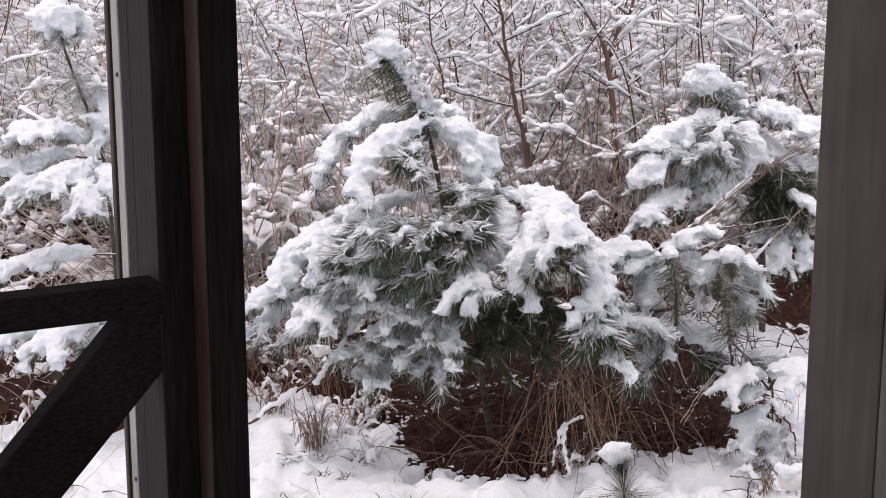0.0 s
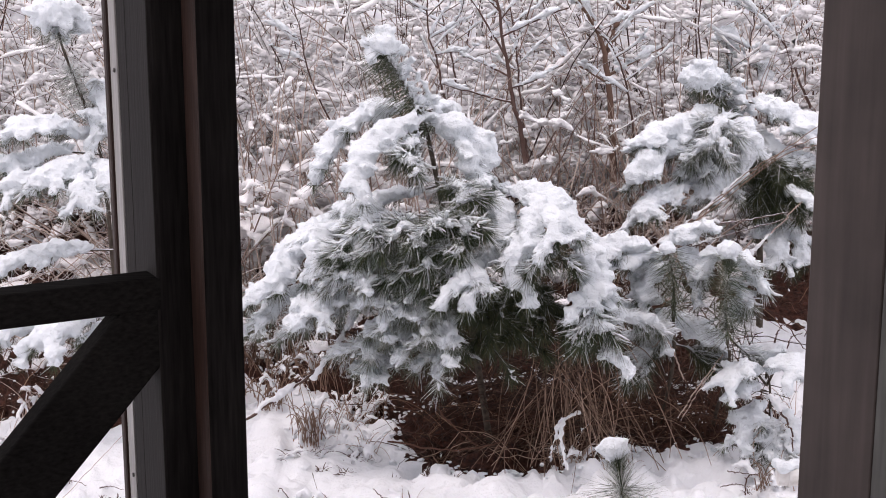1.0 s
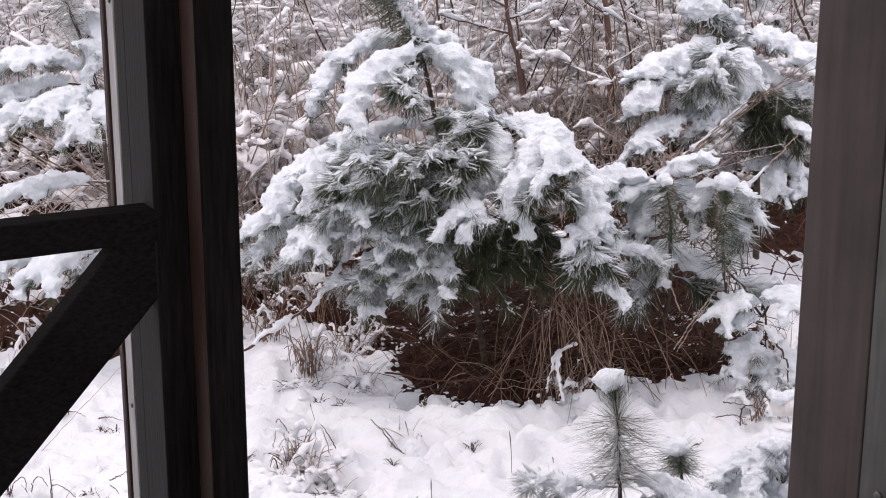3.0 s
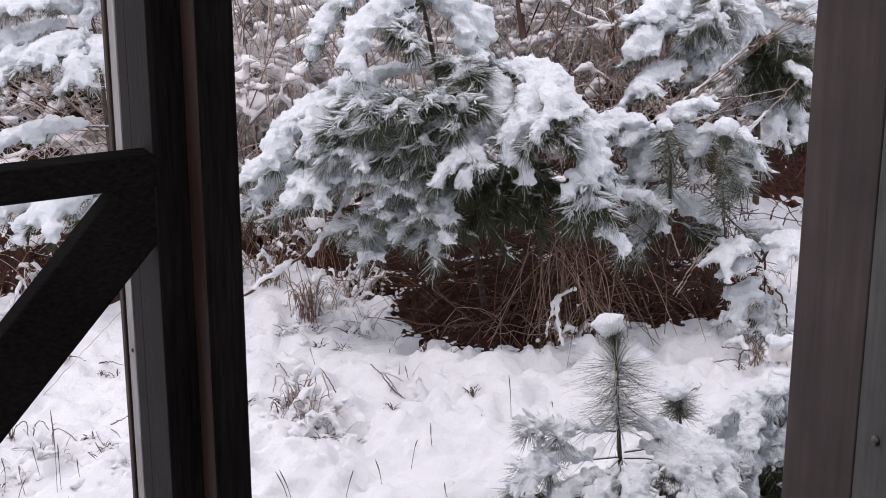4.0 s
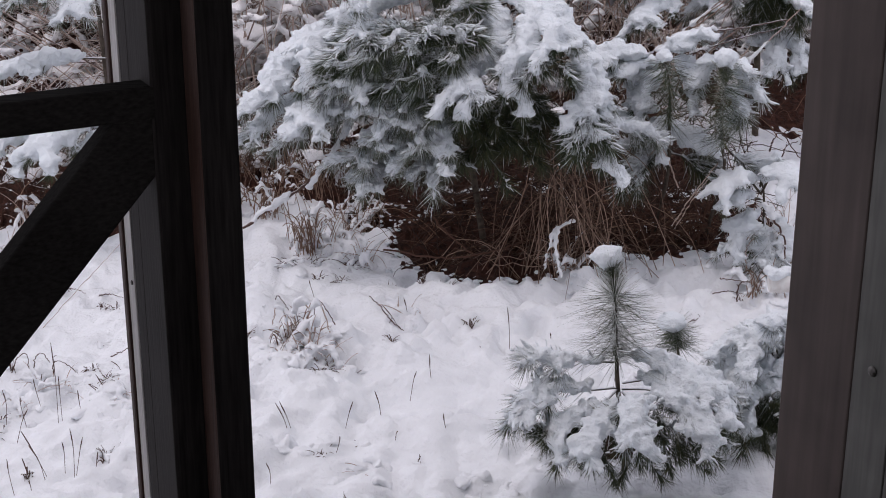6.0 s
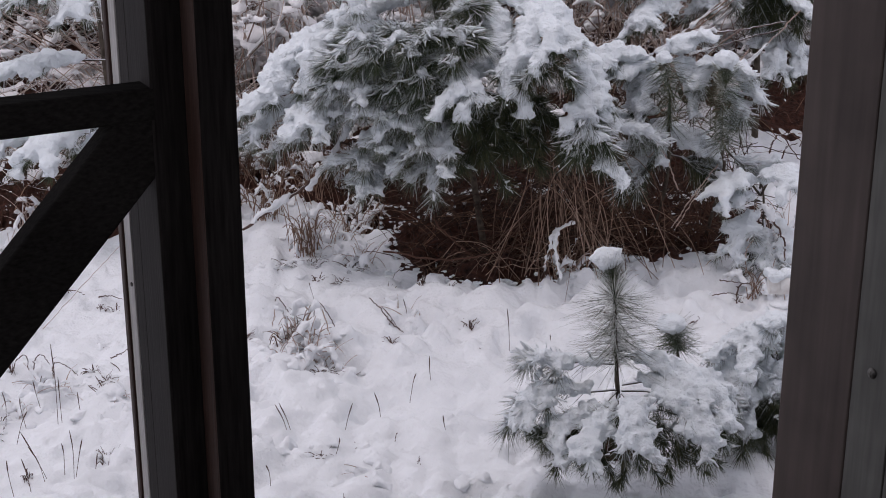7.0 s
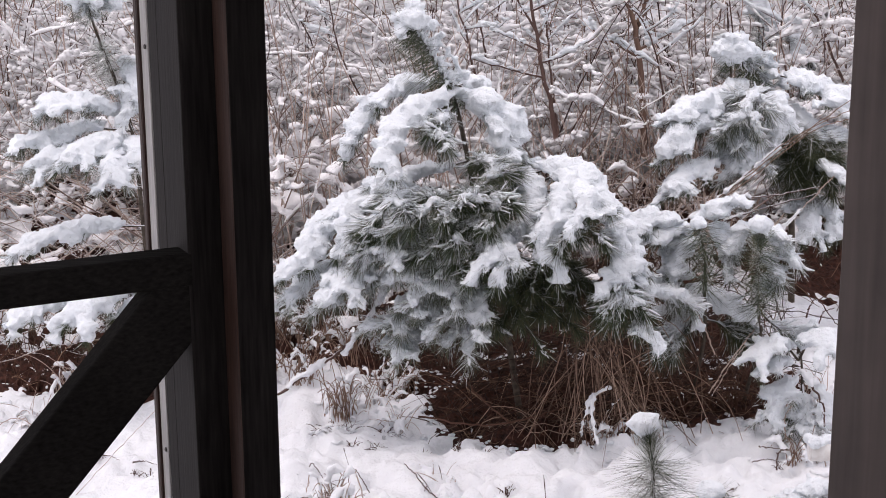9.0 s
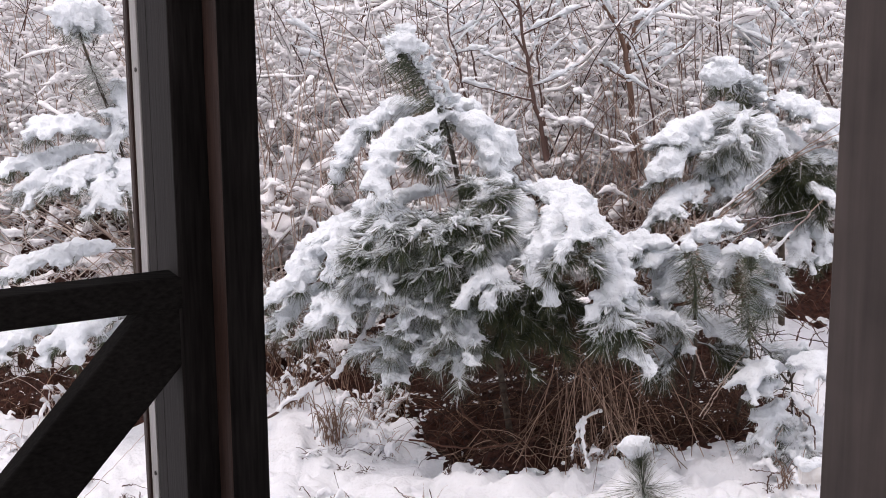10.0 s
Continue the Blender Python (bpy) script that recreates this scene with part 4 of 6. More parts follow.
branch(small, [(0.491, 3.740, 0.240), (0.422, 3.660, 0.221), (0.346, 3.600, 0.229), (0.305, 3.560, 0.188)], 0.030, 4, 150, wood=0.003, length=0.075, reach=0.065, fine=0.0062, lo=0.15, fill=0.85)
branch(small, [(0.496, 3.740, 0.231), (0.461, 3.620, 0.236), (0.410, 3.533, 0.227), (0.375, 3.480, 0.195)], 0.036, 4, 150, wood=0.003, length=0.075, reach=0.065, fine=0.0062, lo=0.1, fill=0.8)
branch(small, [(0.503, 3.740, 0.231), (0.516, 3.540, 0.275), (0.516, 3.460, 0.222)], 0.040, 4, 140, wood=0.003, length=0.075, reach=0.065, fine=0.0062, lo=0.1, fill=0.8)
branch(small, [(0.502, 3.740, 0.240), (0.575, 3.690, 0.263), (0.632, 3.640, 0.261), (0.690, 3.595, 0.222), (0.712, 3.550, 0.184)], 0.038, 5, 150, wood=0.003, length=0.075, reach=0.065, fine=0.0062, lo=0.15, fill=0.85)
branch(small, [(0.502, 3.740, 0.258), (0.609, 3.713, 0.287), (0.708, 3.680, 0.276), (0.784, 3.640, 0.217)], 0.034, 5, 150, wood=0.003, length=0.075, reach=0.065, fine=0.0062, lo=0.06)
# underside of the sapling, its shade put into the needle colour
branch(small, [(0.496, 3.740, 0.186), (0.374, 3.650, 0.213), (0.259, 3.580, 0.195)], 0.0, 4, 260, NEEDLES_SHADED, wood=0.003, length=0.05, reach=0.08, frost=60, dust=4)
branch(small, [(0.496, 3.740, 0.186), (0.402, 3.650, 0.195), (0.315, 3.580, 0.160)], 0.0, 4, 260, NEEDLES_SHADED, wood=0.003, length=0.05, reach=0.08, frost=60, dust=4)
branch(small, [(0.497, 3.740, 0.204), (0.497, 3.650, 0.239), (0.500, 3.580, 0.229)], 0.0, 4, 260, NEEDLES_SHADED, wood=0.003, length=0.05, reach=0.08, frost=60, dust=4)
branch(small, [(0.498, 3.740, 0.195), (0.463, 3.650, 0.177), (0.434, 3.580, 0.116)], 0.0, 4, 260, NEEDLES_SHADED, wood=0.003, length=0.05, reach=0.08, frost=60, dust=4)
branch(small, [(0.505, 3.740, 0.177), (0.570, 3.650, 0.168), (0.638, 3.580, 0.116)], 0.0, 4, 260, NEEDLES_SHADED, wood=0.003, length=0.05, reach=0.08, frost=60, dust=4)
branch(small, [(0.505, 3.740, 0.177), (0.602, 3.650, 0.177), (0.700, 3.580, 0.133)], 0.0, 4, 260, NEEDLES_SHADED, wood=0.003, length=0.05, reach=0.08, frost=60, dust=4)
branch(small, [(0.501, 3.740, 0.177), (0.517, 3.650, 0.160), (0.537, 3.580, 0.099)], 0.0, 4, 260, NEEDLES_SHADED, wood=0.003, length=0.05, reach=0.08, frost=60, dust=4)
branch(small, [(0.504, 3.740, 0.204), (0.628, 3.650, 0.217), (0.752, 3.580, 0.186)], 0.0, 4, 260, NEEDLES_SHADED, wood=0.003, length=0.05, reach=0.08, frost=60, dust=4)
branch(small, [(0.499, 3.740, 0.204), (0.442, 3.650, 0.230), (0.391, 3.580, 0.212)], 0.0, 4, 260, NEEDLES_SHADED, wood=0.003, length=0.05, reach=0.08, frost=60, dust=4)
tiny = pine("tiny pine seedling with a cap of snow", [(0.720, 4.100, 0.050), (0.706, 4.100, 0.234), (0.692, 4.100, 0.281)], 0.006)
leader(tiny, [(0.709, 4.100, 0.200), (0.701, 4.100, 0.243), (0.690, 4.100, 0.281)], 420, 0.046, 0.095, NEEDLES, angle=(50, 120), droop=0.6, cap=1)
front = pine("pine sapling with drooping snow-laden limbs", [(0.996, 4.000, -0.068), (0.992, 4.000, 0.154), (0.989, 4.000, 0.285)], 0.010)
leader(front, [(0.992, 4.000, 0.164), (0.991, 4.000, 0.230), (0.989, 4.000, 0.295)], 420, 0.055, 0.10)
branch(front, [(0.988, 4.000, 0.154), (0.898, 3.947, 0.253), (0.831, 3.903, 0.236), (0.803, 3.870, 0.196)], 0.044, 4, 180, NEEDLES_FROST, wood=0.004, length=0.075, fine=0.0065)
branch(front, [(0.986, 4.000, 0.183), (0.904, 3.920, 0.329), (0.860, 3.870, 0.332)], 0.034, 4, 220, NEEDLES_FROST, wood=0.004, length=0.075, fine=0.0065)
branch(front, [(0.991, 4.000, 0.117), (0.905, 3.920, 0.191), (0.855, 3.870, 0.160)], 0.042, 4, 220, wood=0.004, length=0.075, fine=0.0065)
branch(front, [(0.990, 4.000, 0.135), (0.928, 3.920, 0.228), (0.925, 3.870, 0.178)], 0.044, 3, 220, wood=0.004, length=0.075, fine=0.0065)
branch(front, [(0.992, 4.000, 0.154), (1.011, 3.920, 0.237), (1.038, 3.870, 0.178)], 0.044, 4, 220, wood=0.004, length=0.075, fine=0.0065)
branch(front, [(0.985, 4.000, 0.201), (0.935, 3.920, 0.356), (0.955, 3.870, 0.395)], 0.036, 3, 200, NEEDLES_FROST, wood=0.004, length=0.075, fine=0.0065)
branch(front, [(0.996, 4.000, 0.078), (0.919, 3.900, 0.159), (0.862, 3.850, 0.128)], 0.0, 4, 320, NEEDLES_SHADED, wood=0.004, length=0.075, fine=0.0065, frost=20, dust=4)
branch(front, [(0.996, 4.000, 0.078), (0.943, 3.900, 0.122), (0.907, 3.850, 0.090)], 0.0, 4, 320, NEEDLES_SHADED, wood=0.004, length=0.075, fine=0.0065, frost=20, dust=4)
branch(front, [(0.996, 4.000, 0.078), (0.961, 3.900, 0.112), (0.941, 3.850, 0.081)], 0.0, 4, 320, NEEDLES_SHADED, wood=0.004, length=0.075, fine=0.0065, frost=20, dust=4)
branch(front, [(0.996, 4.000, 0.078), (0.975, 3.900, 0.145), (0.972, 3.850, 0.113)], 0.0, 4, 320, NEEDLES_SHADED, wood=0.004, length=0.075, fine=0.0065, frost=20, dust=4)


# ---- thicket on the bank ----
def stalks(n, xs, ys, height, lean, radius, bend, k=7, kink=0.02, least=0.0):
    """Rows of points of dry stalks that stand on the ground."""
    x, y = RNG.uniform(*xs, n), RNG.uniform(*ys, n)
    h = RNG.uniform(*height, n)
    ang = RNG.uniform(0, 2 * np.pi, n)
    tilt = least + np.abs(RNG.normal(0, lean, n))
    tilt = np.minimum(tilt, 1.4)
    s = np.linspace(0, 1, k)[None]
    b = RNG.uniform(*bend, n)[:, None]
    a = tilt[:, None] + b * s
    step = h[:, None] / (k - 1)
    out = np.cumsum(np.sin(a) * step, 1)
    up = np.cumsum(np.cos(a) * step, 1)
    P = np.stack([x[:, None] + out * np.cos(ang)[:, None], y[:, None] + out * np.sin(ang)[:, None], (ground_z(x, y) - 0.05)[:, None] + up], -1)
    P = P + np.cumsum(RNG.normal(0, kink, P.shape), 1) * s[..., None]
    R = RNG.uniform(*radius, n)[:, None] * np.linspace(1, 0.45, k)[None]
    return P, R


def lay_snow(g, P, share, size, length=(0.1, 0.4), m=4, at=(0.25, 0.95)):
    """Ridges of snow caught along stalks, where they lie flat enough to hold it."""
    n, k, _ = P.shape
    pick = np.flatnonzero(RNG.random(n) < share)
    s0 = RNG.uniform(*at, len(pick))
    kk = 7
    hh = np.linalg.norm(np.diff(P[pick], axis=1), axis=2).sum(1)
    dl = RNG.uniform(*length, len(pick)) / np.maximum(hh, 0.1)
    t = np.clip(s0[:, None] + dl[:, None] * np.linspace(-0.5, 0.5, kk), 0, 1) * (k - 1)
    i = np.clip(t.astype(int), 0, k - 2)
    w = (t - i)[..., None]
    Q = P[pick[:, None], i] * (1 - w) + P[pick[:, None], i + 1] * w
    flat = 1 - np.abs(unit(Q[:, -1] - Q[:, 0])[:, 2])
    keep = (flat > 0.06) & (np.linalg.norm(Q[:, -1] - Q[:, 0], axis=1) > 0.03)
    keep &= ~sheltered(Q[:, 3])
    Q, flat = Q[keep], flat[keep]
    R = (RNG.uniform(*size, len(Q)) * np.clip(0.35 + 1.1 * flat, 0, 1))[:, None] * np.sin(np.linspace(0.3, np.pi - 0.3, kk))[None] ** 0.5 * RNG.uniform(0.25, 1.5, (len(Q), kk))
    Q[..., 2] += R * 0.75
    Q += RNG.normal(0, 0.25, Q.shape) * R[..., None]
    g.add(*tubes(Q, R * 0.8, m))
    if len(Q):
        j, i = np.repeat(np.arange(len(Q)), 3), RNG.integers(1, kk - 1, 3 * len(Q))
        r = R[j, i]
        g.add(*blobs(Q[j, i] + RNG.normal(0, 0.65, (len(j), 3)) * r[:, None], r * RNG.uniform(0.45, 1.0, len(j)), (1.1, 1.1, 0.8), ICO0, 0.2))


def sheltered(c):
    """Hollows under the bushes where little snow has fallen."""
    out = np.zeros(len(c), bool)
    for at, size in (((0.76, 6.75, 0.62), (0.45, 0.7, 0.25)), ((-0.66, 6.30, 0.42), (0.36, 0.4, 0.18)), ((-1.6, 6.3, 0.5), (0.6, 0.5, 0.16))):
        out |= (((c - at) / size) ** 2).sum(1) < 1
    return out & (RNG.random(len(c)) < 0.94)


def clots(g, P, count, size, at=(0.2, 1.0)):
    """Small clots of snow that cling to stalks."""
    n, k, _ = P.shape
    j = RNG.integers(0, n, count)
    t = RNG.uniform(*at, count) * (k - 1)
    i = np.clip(t.astype(int), 0, k - 2)
    w = (t - i)[:, None]
    r = RNG.uniform(*size, count) ** 1.0
    c = P[j, i] * (1 - w) + P[j, i + 1] * w
    c[:, 2] += r * 0.35
    T = unit(P[j, i + 1] - P[j, i])
    keep = np.abs(T[:, 2]) < 0.92
    c, r, T = c[keep], r[keep], T[keep]
    dry = sheltered(c)
    c, r, T = c[~dry], r[~dry], T[~dry]
    # a clot is a ragged row of small lumps along its stalk
    for o in (-1.4, -0.5, 0.5, 1.5):
        q = c + T * (o * r)[:, None] + RNG.normal(0, 0.35, c.shape) * r[:, None] * (1, 1, 0.7)
        g.add(*blobs(q, r * RNG.uniform(0.2, 0.8, len(r)), (1.1, 1.1, 0.75), ICO0, 0.45))


def pads(g, P, count, size):
    """Ragged pads of snow lodged where stalks cross."""
    if not count:
        return
    n, k, _ = P.shape
    c = P[RNG.integers(0, n, count), RNG.integers(k // 3, k, count)]
    c = c[~sheltered(c)]
    count = len(c)
    run = RNG.uniform(0.025, 0.065, count)
    m = 8
    d = RNG.normal(0, 0.55, (count, m, 3)) * (1.0, 1.0, 0.35) * run[:, None, None]
    r = 0.9 * RNG.uniform(*size, (count, m)) * np.exp(-0.5 * (d**2).sum(2) / (1.2 * run[:, None]) ** 2)
    g.add(*blobs((c[:, None] + d).reshape(-1, 3), r.ravel(), (1.2, 1.1, 0.7), ICO0, 0.45))


reeds, reed_snow, near_snow = Geo(), Geo(), Geo()
for n, xs, ys, h, lean, least, bend, share, size, clot, pad, wide in (
    # upright stalks, then leaning and broken ones that carry the snow
    (90, (-3.0, 3.0), (6.9, 8.2), (0.6, 1.15), 0.20, 0.0, (-0.1, 0.35), 0.3, (0.006, 0.012), 150, 0, (0.0022, 0.0042)),
    (60, (-3.6, 3.6), (8.2, 10.5), (0.5, 1.0), 0.2, 0.0, (-0.1, 0.4), 0.35, (0.008, 0.016), 200, 0, (0.0022, 0.0042)),
    (1000, (-2.7, 2.7), (6.8, 8.2), (0.3, 0.9), 0.5, 0.45, (0.1, 1.3), 0.95, (0.012, 0.032), 3700, 2.2, (0.0018, 0.0042)),
    (640, (-3.3, 3.3), (8.2, 9.6), (0.3, 1.0), 0.5, 0.45, (0.1, 1.3), 0.95, (0.013, 0.034), 1600, 1.7, (0.0018, 0.0040)),
    (120, (-1.35, 0.1), (6.4, 7.1), (0.6, 1.1), 0.24, 0.05, (0.0, 0.4), 0.4, (0.007, 0.014), 60, 0, (0.0026, 0.0050)),
    (460, (-1.5, 0.2), (6.4, 7.3), (0.3, 0.9), 0.4, 0.4, (0.1, 1.2), 0.95, (0.010, 0.026), 2400, 2.4, (0.0018, 0.0044)),
    (220, (-3.0, 3.0), (6.7, 7.9), (0.5, 1.1), 0.45, 0.10, (0.0, 0.8), 0.2, (0.006, 0.012), 60, 0, (0.0020, 0.0046)),
    (190, (0.3, 1.25), (6.6, 7.2), (0.35, 0.8), 0.25, 0.05, (0.1, 1.0), 0.25, (0.008, 0.018), 80, 0, (0.0020, 0.0046)),
    (650, (-2.7, -0.7), (6.2, 7.4), (0.3, 0.9), 0.35, 0.7, (0.2, 0.9), 0.7, (0.010, 0.026), 350, 0.2, (0.0020, 0.0048)),
):
    P, R = stalks(n, xs, ys, h, lean, wide, bend, 6, 0.012, least)
    reeds.add(*tubes(P, R, 4))
    catch = near_snow if ys[1] < 7.45 else reed_snow
    lay_snow(catch, P, share, size, (0.10, 0.4))
    clots(catch, P, clot, (0.010, 0.034))
    pads(catch, P, int(n * pad), (0.012, 0.032))
tagged(new("dry_reeds", reeds.mesh("dry_reeds", STRAW)), "dense tan dry reeds and grass on the bank", "reeds", kind="stuff")
twigs = Geo()
for n, xs, ys, h, lean in ((180, (-3.0, 3.0), (6.9, 8.4), (0.6, 1.2), 0.3), (190, (-3.6, 3.6), (8.4, 10.8), (0.6, 1.3), 0.35)):
    P, R = stalks(n, xs, ys, h, lean, (0.0025, 0.0055), (0.0, 0.4), 9, 0.016)
    twigs.add(*tubes(P, R, 4))
    for _ in range(6):
        i = RNG.integers(3, 9, n)
        base = P[np.arange(n), i]
        d = unit(RNG.normal(size=(n, 3)) * (1, 1, 0.5) + (0, 0, 0.35))
        L = RNG.uniform(0.12, 0.45, n)[:, None, None]
        u = np.linspace(0, 1, 6)[None, :, None]
        Q = base[:, None] + d[:, None] * L * u + np.cumsum(RNG.normal(0, 0.010, (n, 6, 3)), 1) * u
        twigs.add(*tubes(Q, np.full((n, 6), 0.0020) * np.linspace(1, 0.6, 6), 3))
        lay_snow(reed_snow, Q, 0.85, (0.009, 0.022), (0.1, 0.4))
        clots(reed_snow, Q, int(n * 1.6), (0.010, 0.032))
    lay_snow(reed_snow, P, 0.5, (0.010, 0.02))
tagged(new("bare_twigs", twigs.mesh("bare_twigs", TWIG)), "dark bare twigs tangled through the reeds", "brush", kind="stuff")
near = tagged(new("thicket_snow", near_snow.mesh("thicket_snow", SNOW_REED)), "fresh snow bridging the dry grass behind the pines", "snow", kind="stuff")
merge(near, 0.0155, 0.006)
tagged(new("thicket_snow", reed_snow.mesh("thicket_snow", SNOW_REED)), "fresh snow caught in clumps on the reeds and twigs", "snow", kind="stuff")

# dead straw and stems under the large pine
straw = Geo()
P, R = stalks(220, (-0.15, 0.75), (5.4, 5.95), (0.2, 0.5), 0.4, (0.0010, 0.0022), (0.3, 2.4), 9, 0.006, 0.45)
straw.add(*tubes(P, R, 3))
n = 180
a = RNG.uniform(0, 6.28, n)
c = np.stack([RNG.uniform(-0.15, 1.1, n), RNG.uniform(5.3, 5.95, n), np.zeros(n)], -1)
u = np.linspace(-0.5, 0.5, 7)
L = RNG.uniform(0.2, 0.55, n)
curve = RNG.normal(0, 0.35, n)
X = c[:, :1] + L[:, None] * (np.cos(a)[:, None] * u + np.sin(a)[:, None] * curve[:, None] * u**2 * 2)
Y = c[:, 1:2] + L[:, None] * (np.sin(a)[:, None] * u - np.cos(a)[:, None] * curve[:, None] * u**2 * 2) * 0.6
Z = ground_z(X, Y) + 0.02 + RNG.uniform(0, 0.12, n)[:, None] * (1 - (2 * u) ** 2)
def on_litter(x, y, grow=1.0):
    return np.minimum(np.hypot((x - 0.30) / 0.46, (y - 5.64) / 0.47), np.hypot((x - 0.80) / 0.52, (y - 5.70) / 0.34)) < grow


inside = on_litter(X[:, 0], Y[:, 0]) & on_litter(X[:, -1], Y[:, -1])
straw.add(*tubes(np.stack([X, Y, Z], -1)[inside], np.full((int(inside.sum()), 7), 0.0018), 3))
n = 80
x0, y0 = RNG.normal(0.45, 0.085, n), RNG.uniform(5.22, 5.5, n)
dx, dy = RNG.normal(0.03, 0.17, n)[:, None], -RNG.uniform(0.02, 0.2, n)[:, None]
u = np.linspace(0, 1, 8)[None]
top = RNG.uniform(0.25, 0.55, n)[:, None]
x = x0[:, None] + dx * u + RNG.normal(0, 0.04, n)[:, None] * np.sin(u * 3.1)
y = y0[:, None] + dy * u
zz = top * (1 - u**1.7) + 0.015
fan = tubes(np.stack([x, y, zz + ground_z(x0, y0)[:, None]], -1), np.full((n, 8), 0.0015), 4)
n = 700
c = np.stack([RNG.uniform(-0.3, 1.25, n), RNG.uniform(5.42, 6.1, n), np.zeros(n)], -1)
c[:, 2] = ground_z(c[:, 0], c[:, 1]) + RNG.uniform(0.0, 0.36, n)
d = unit(RNG.normal(size=(n, 3)) * (1, 0.8, 0.7))
u = np.linspace(-0.5, 0.5, 6)[None, :, None]
Q = c[:, None] + d[:, None] * u * RNG.uniform(0.15, 0.45, n)[:, None, None] + np.cumsum(RNG.normal(0, 0.008, (n, 6, 3)), 1)
Q[..., 2] = np.maximum(Q[..., 2], ground_z(Q[..., 0], Q[..., 1]))
# dead twigs, packed denser than they grow to add shade under the pine
brush = Geo()
inside = on_litter(Q[:, 0, 0], Q[:, 0, 1], 1.02) & on_litter(Q[:, -1, 0], Q[:, -1, 1], 1.02) | (Q[:, :, 1].min(1) > 5.75)
brush.add(*tubes(Q[inside], np.full((int(inside.sum()), 6), 0.0019), 3))
tagged(new("dead_brushwood", brush.mesh("dead_brushwood", DEAD_WOOD)), "dead twigs under the large pine, packed in to darken the hollow", "brushwood", kind="stuff")
n = 80
a, L = RNG.uniform(-0.9, 0.9, n), RNG.uniform(0.12, 0.45, n)
cx, cy = RNG.uniform(-0.1, 0.95, n), RNG.uniform(5.18, 5.5, n)
u = np.linspace(-0.5, 0.5, 9)[None]
arch = RNG.normal(0.1, 0.6, n)[:, None]
x = cx[:, None] + L[:, None] * u * np.cos(a)[:, None]
y = cy[:, None] + L[:, None] * (u * np.sin(a)[:, None] + arch * u**2)
zz = ground_z(x, y) + 0.02 + np.maximum(RNG.uniform(-0.2, 0.5, n)[:, None] * L[:, None] * (0.25 - u**2) * 2, 0)
loops = Geo()
loops.add(*fan)
inside = on_litter(x[:, 0], y[:, 0], 1.04) & on_litter(x[:, -1], y[:, -1], 1.04)
loops.add(*tubes(np.stack([x, y, zz], -1)[inside], np.full((int(inside.sum()), 9), 0.0015), 4))
tagged(new("pale_straw", loops.mesh("pale_straw", TAN_STRAW)), "pale bent straws lying over the brown litter", "dead grass", kind="stuff")
n = 1300
x, y = RNG.uniform(-0.35, 1.3, n), RNG.uniform(5.12, 5.7, n)
a, L = RNG.uniform(0, 6.28, n), RNG.uniform(0.02, 0.06, n)
u = np.linspace(-1, 1, 3)[None]
X, Y = x[:, None] + np.cos(a)[:, None] * L[:, None] * u, y[:, None] + np.sin(a)[:, None] * L[:, None] * u
Z = ground_z(X, Y) + 0.014 + RNG.uniform(-0.004, 0.012, (n, 3))
inside = on_litter(x, y, RNG.uniform(0.7, 1.06, n))
straw.add(*tubes(np.stack([X, Y, Z], -1)[inside], np.full((int(inside.sum()), 3), 0.0011), 3))
bank = Geo()
for n, xs, ys, h in ((190, (1.15, 2.1), (6.35, 7.1), (0.15, 0.42)), (200, (-2.1, -1.15), (5.75, 6.35), (0.12, 0.36)), (330, (0.45, 1.1), (6.05, 6.9), (0.18, 0.5))):
    P, R = stalks(n, xs, ys, h, 0.45, (0.0014, 0.0032), (0.2, 1.6), 7, 0.010, 0.2)
    bank.add(*tubes(P, R, 3))
tagged(new("rank_grass", bank.mesh("rank_grass", LITTER_STRAW)), "brown rank grass bare of snow on the bank", "dead grass", kind="stuff")
tagged(new("dead_straw", straw.mesh("dead_straw", LITTER_STRAW)), "matted brown dead grass stems under the pine", "dead grass", kind="stuff")

# crumbs of snow on and round the bare litter
crumbs = Geo()
pads(crumbs, Q[Q[:, 0, 1] < 5.7][::4], 3, (0.004, 0.009))
for cx, cy, rx, ry, n in ((0.30, 5.64, 0.46, 0.47, 300), (0.80, 5.70, 0.52, 0.34, 300), (1.62, 6.80, 0.50, 0.33, 60), (-1.50, 5.95, 0.35, 0.22, 60)):
    a, d = RNG.uniform(0, 6.28, n), 1.0 + np.abs(RNG.normal(0, 0.12, n))
    x, y = cx + rx * d * np.cos(a), cy + ry * d * np.sin(a)
    edge = ~on_litter(x, y, 0.98)
    x, y, n = x[edge], y[edge], int(edge.sum())
    crumbs.add(*blobs(np.stack([x, y, ground_z(x, y) + 0.012], -1), RNG.uniform(0.004, 0.017, n) * RNG.uniform(0.4, 1, n), (1.3, 1.1, 0.7), ICO1, 0.35))
tagged(new("snow_crumbs", crumbs.mesh("snow_crumbs", SNOW)), "crumbs of snow along the edge of the bare litter", "snow", kind="stuff")


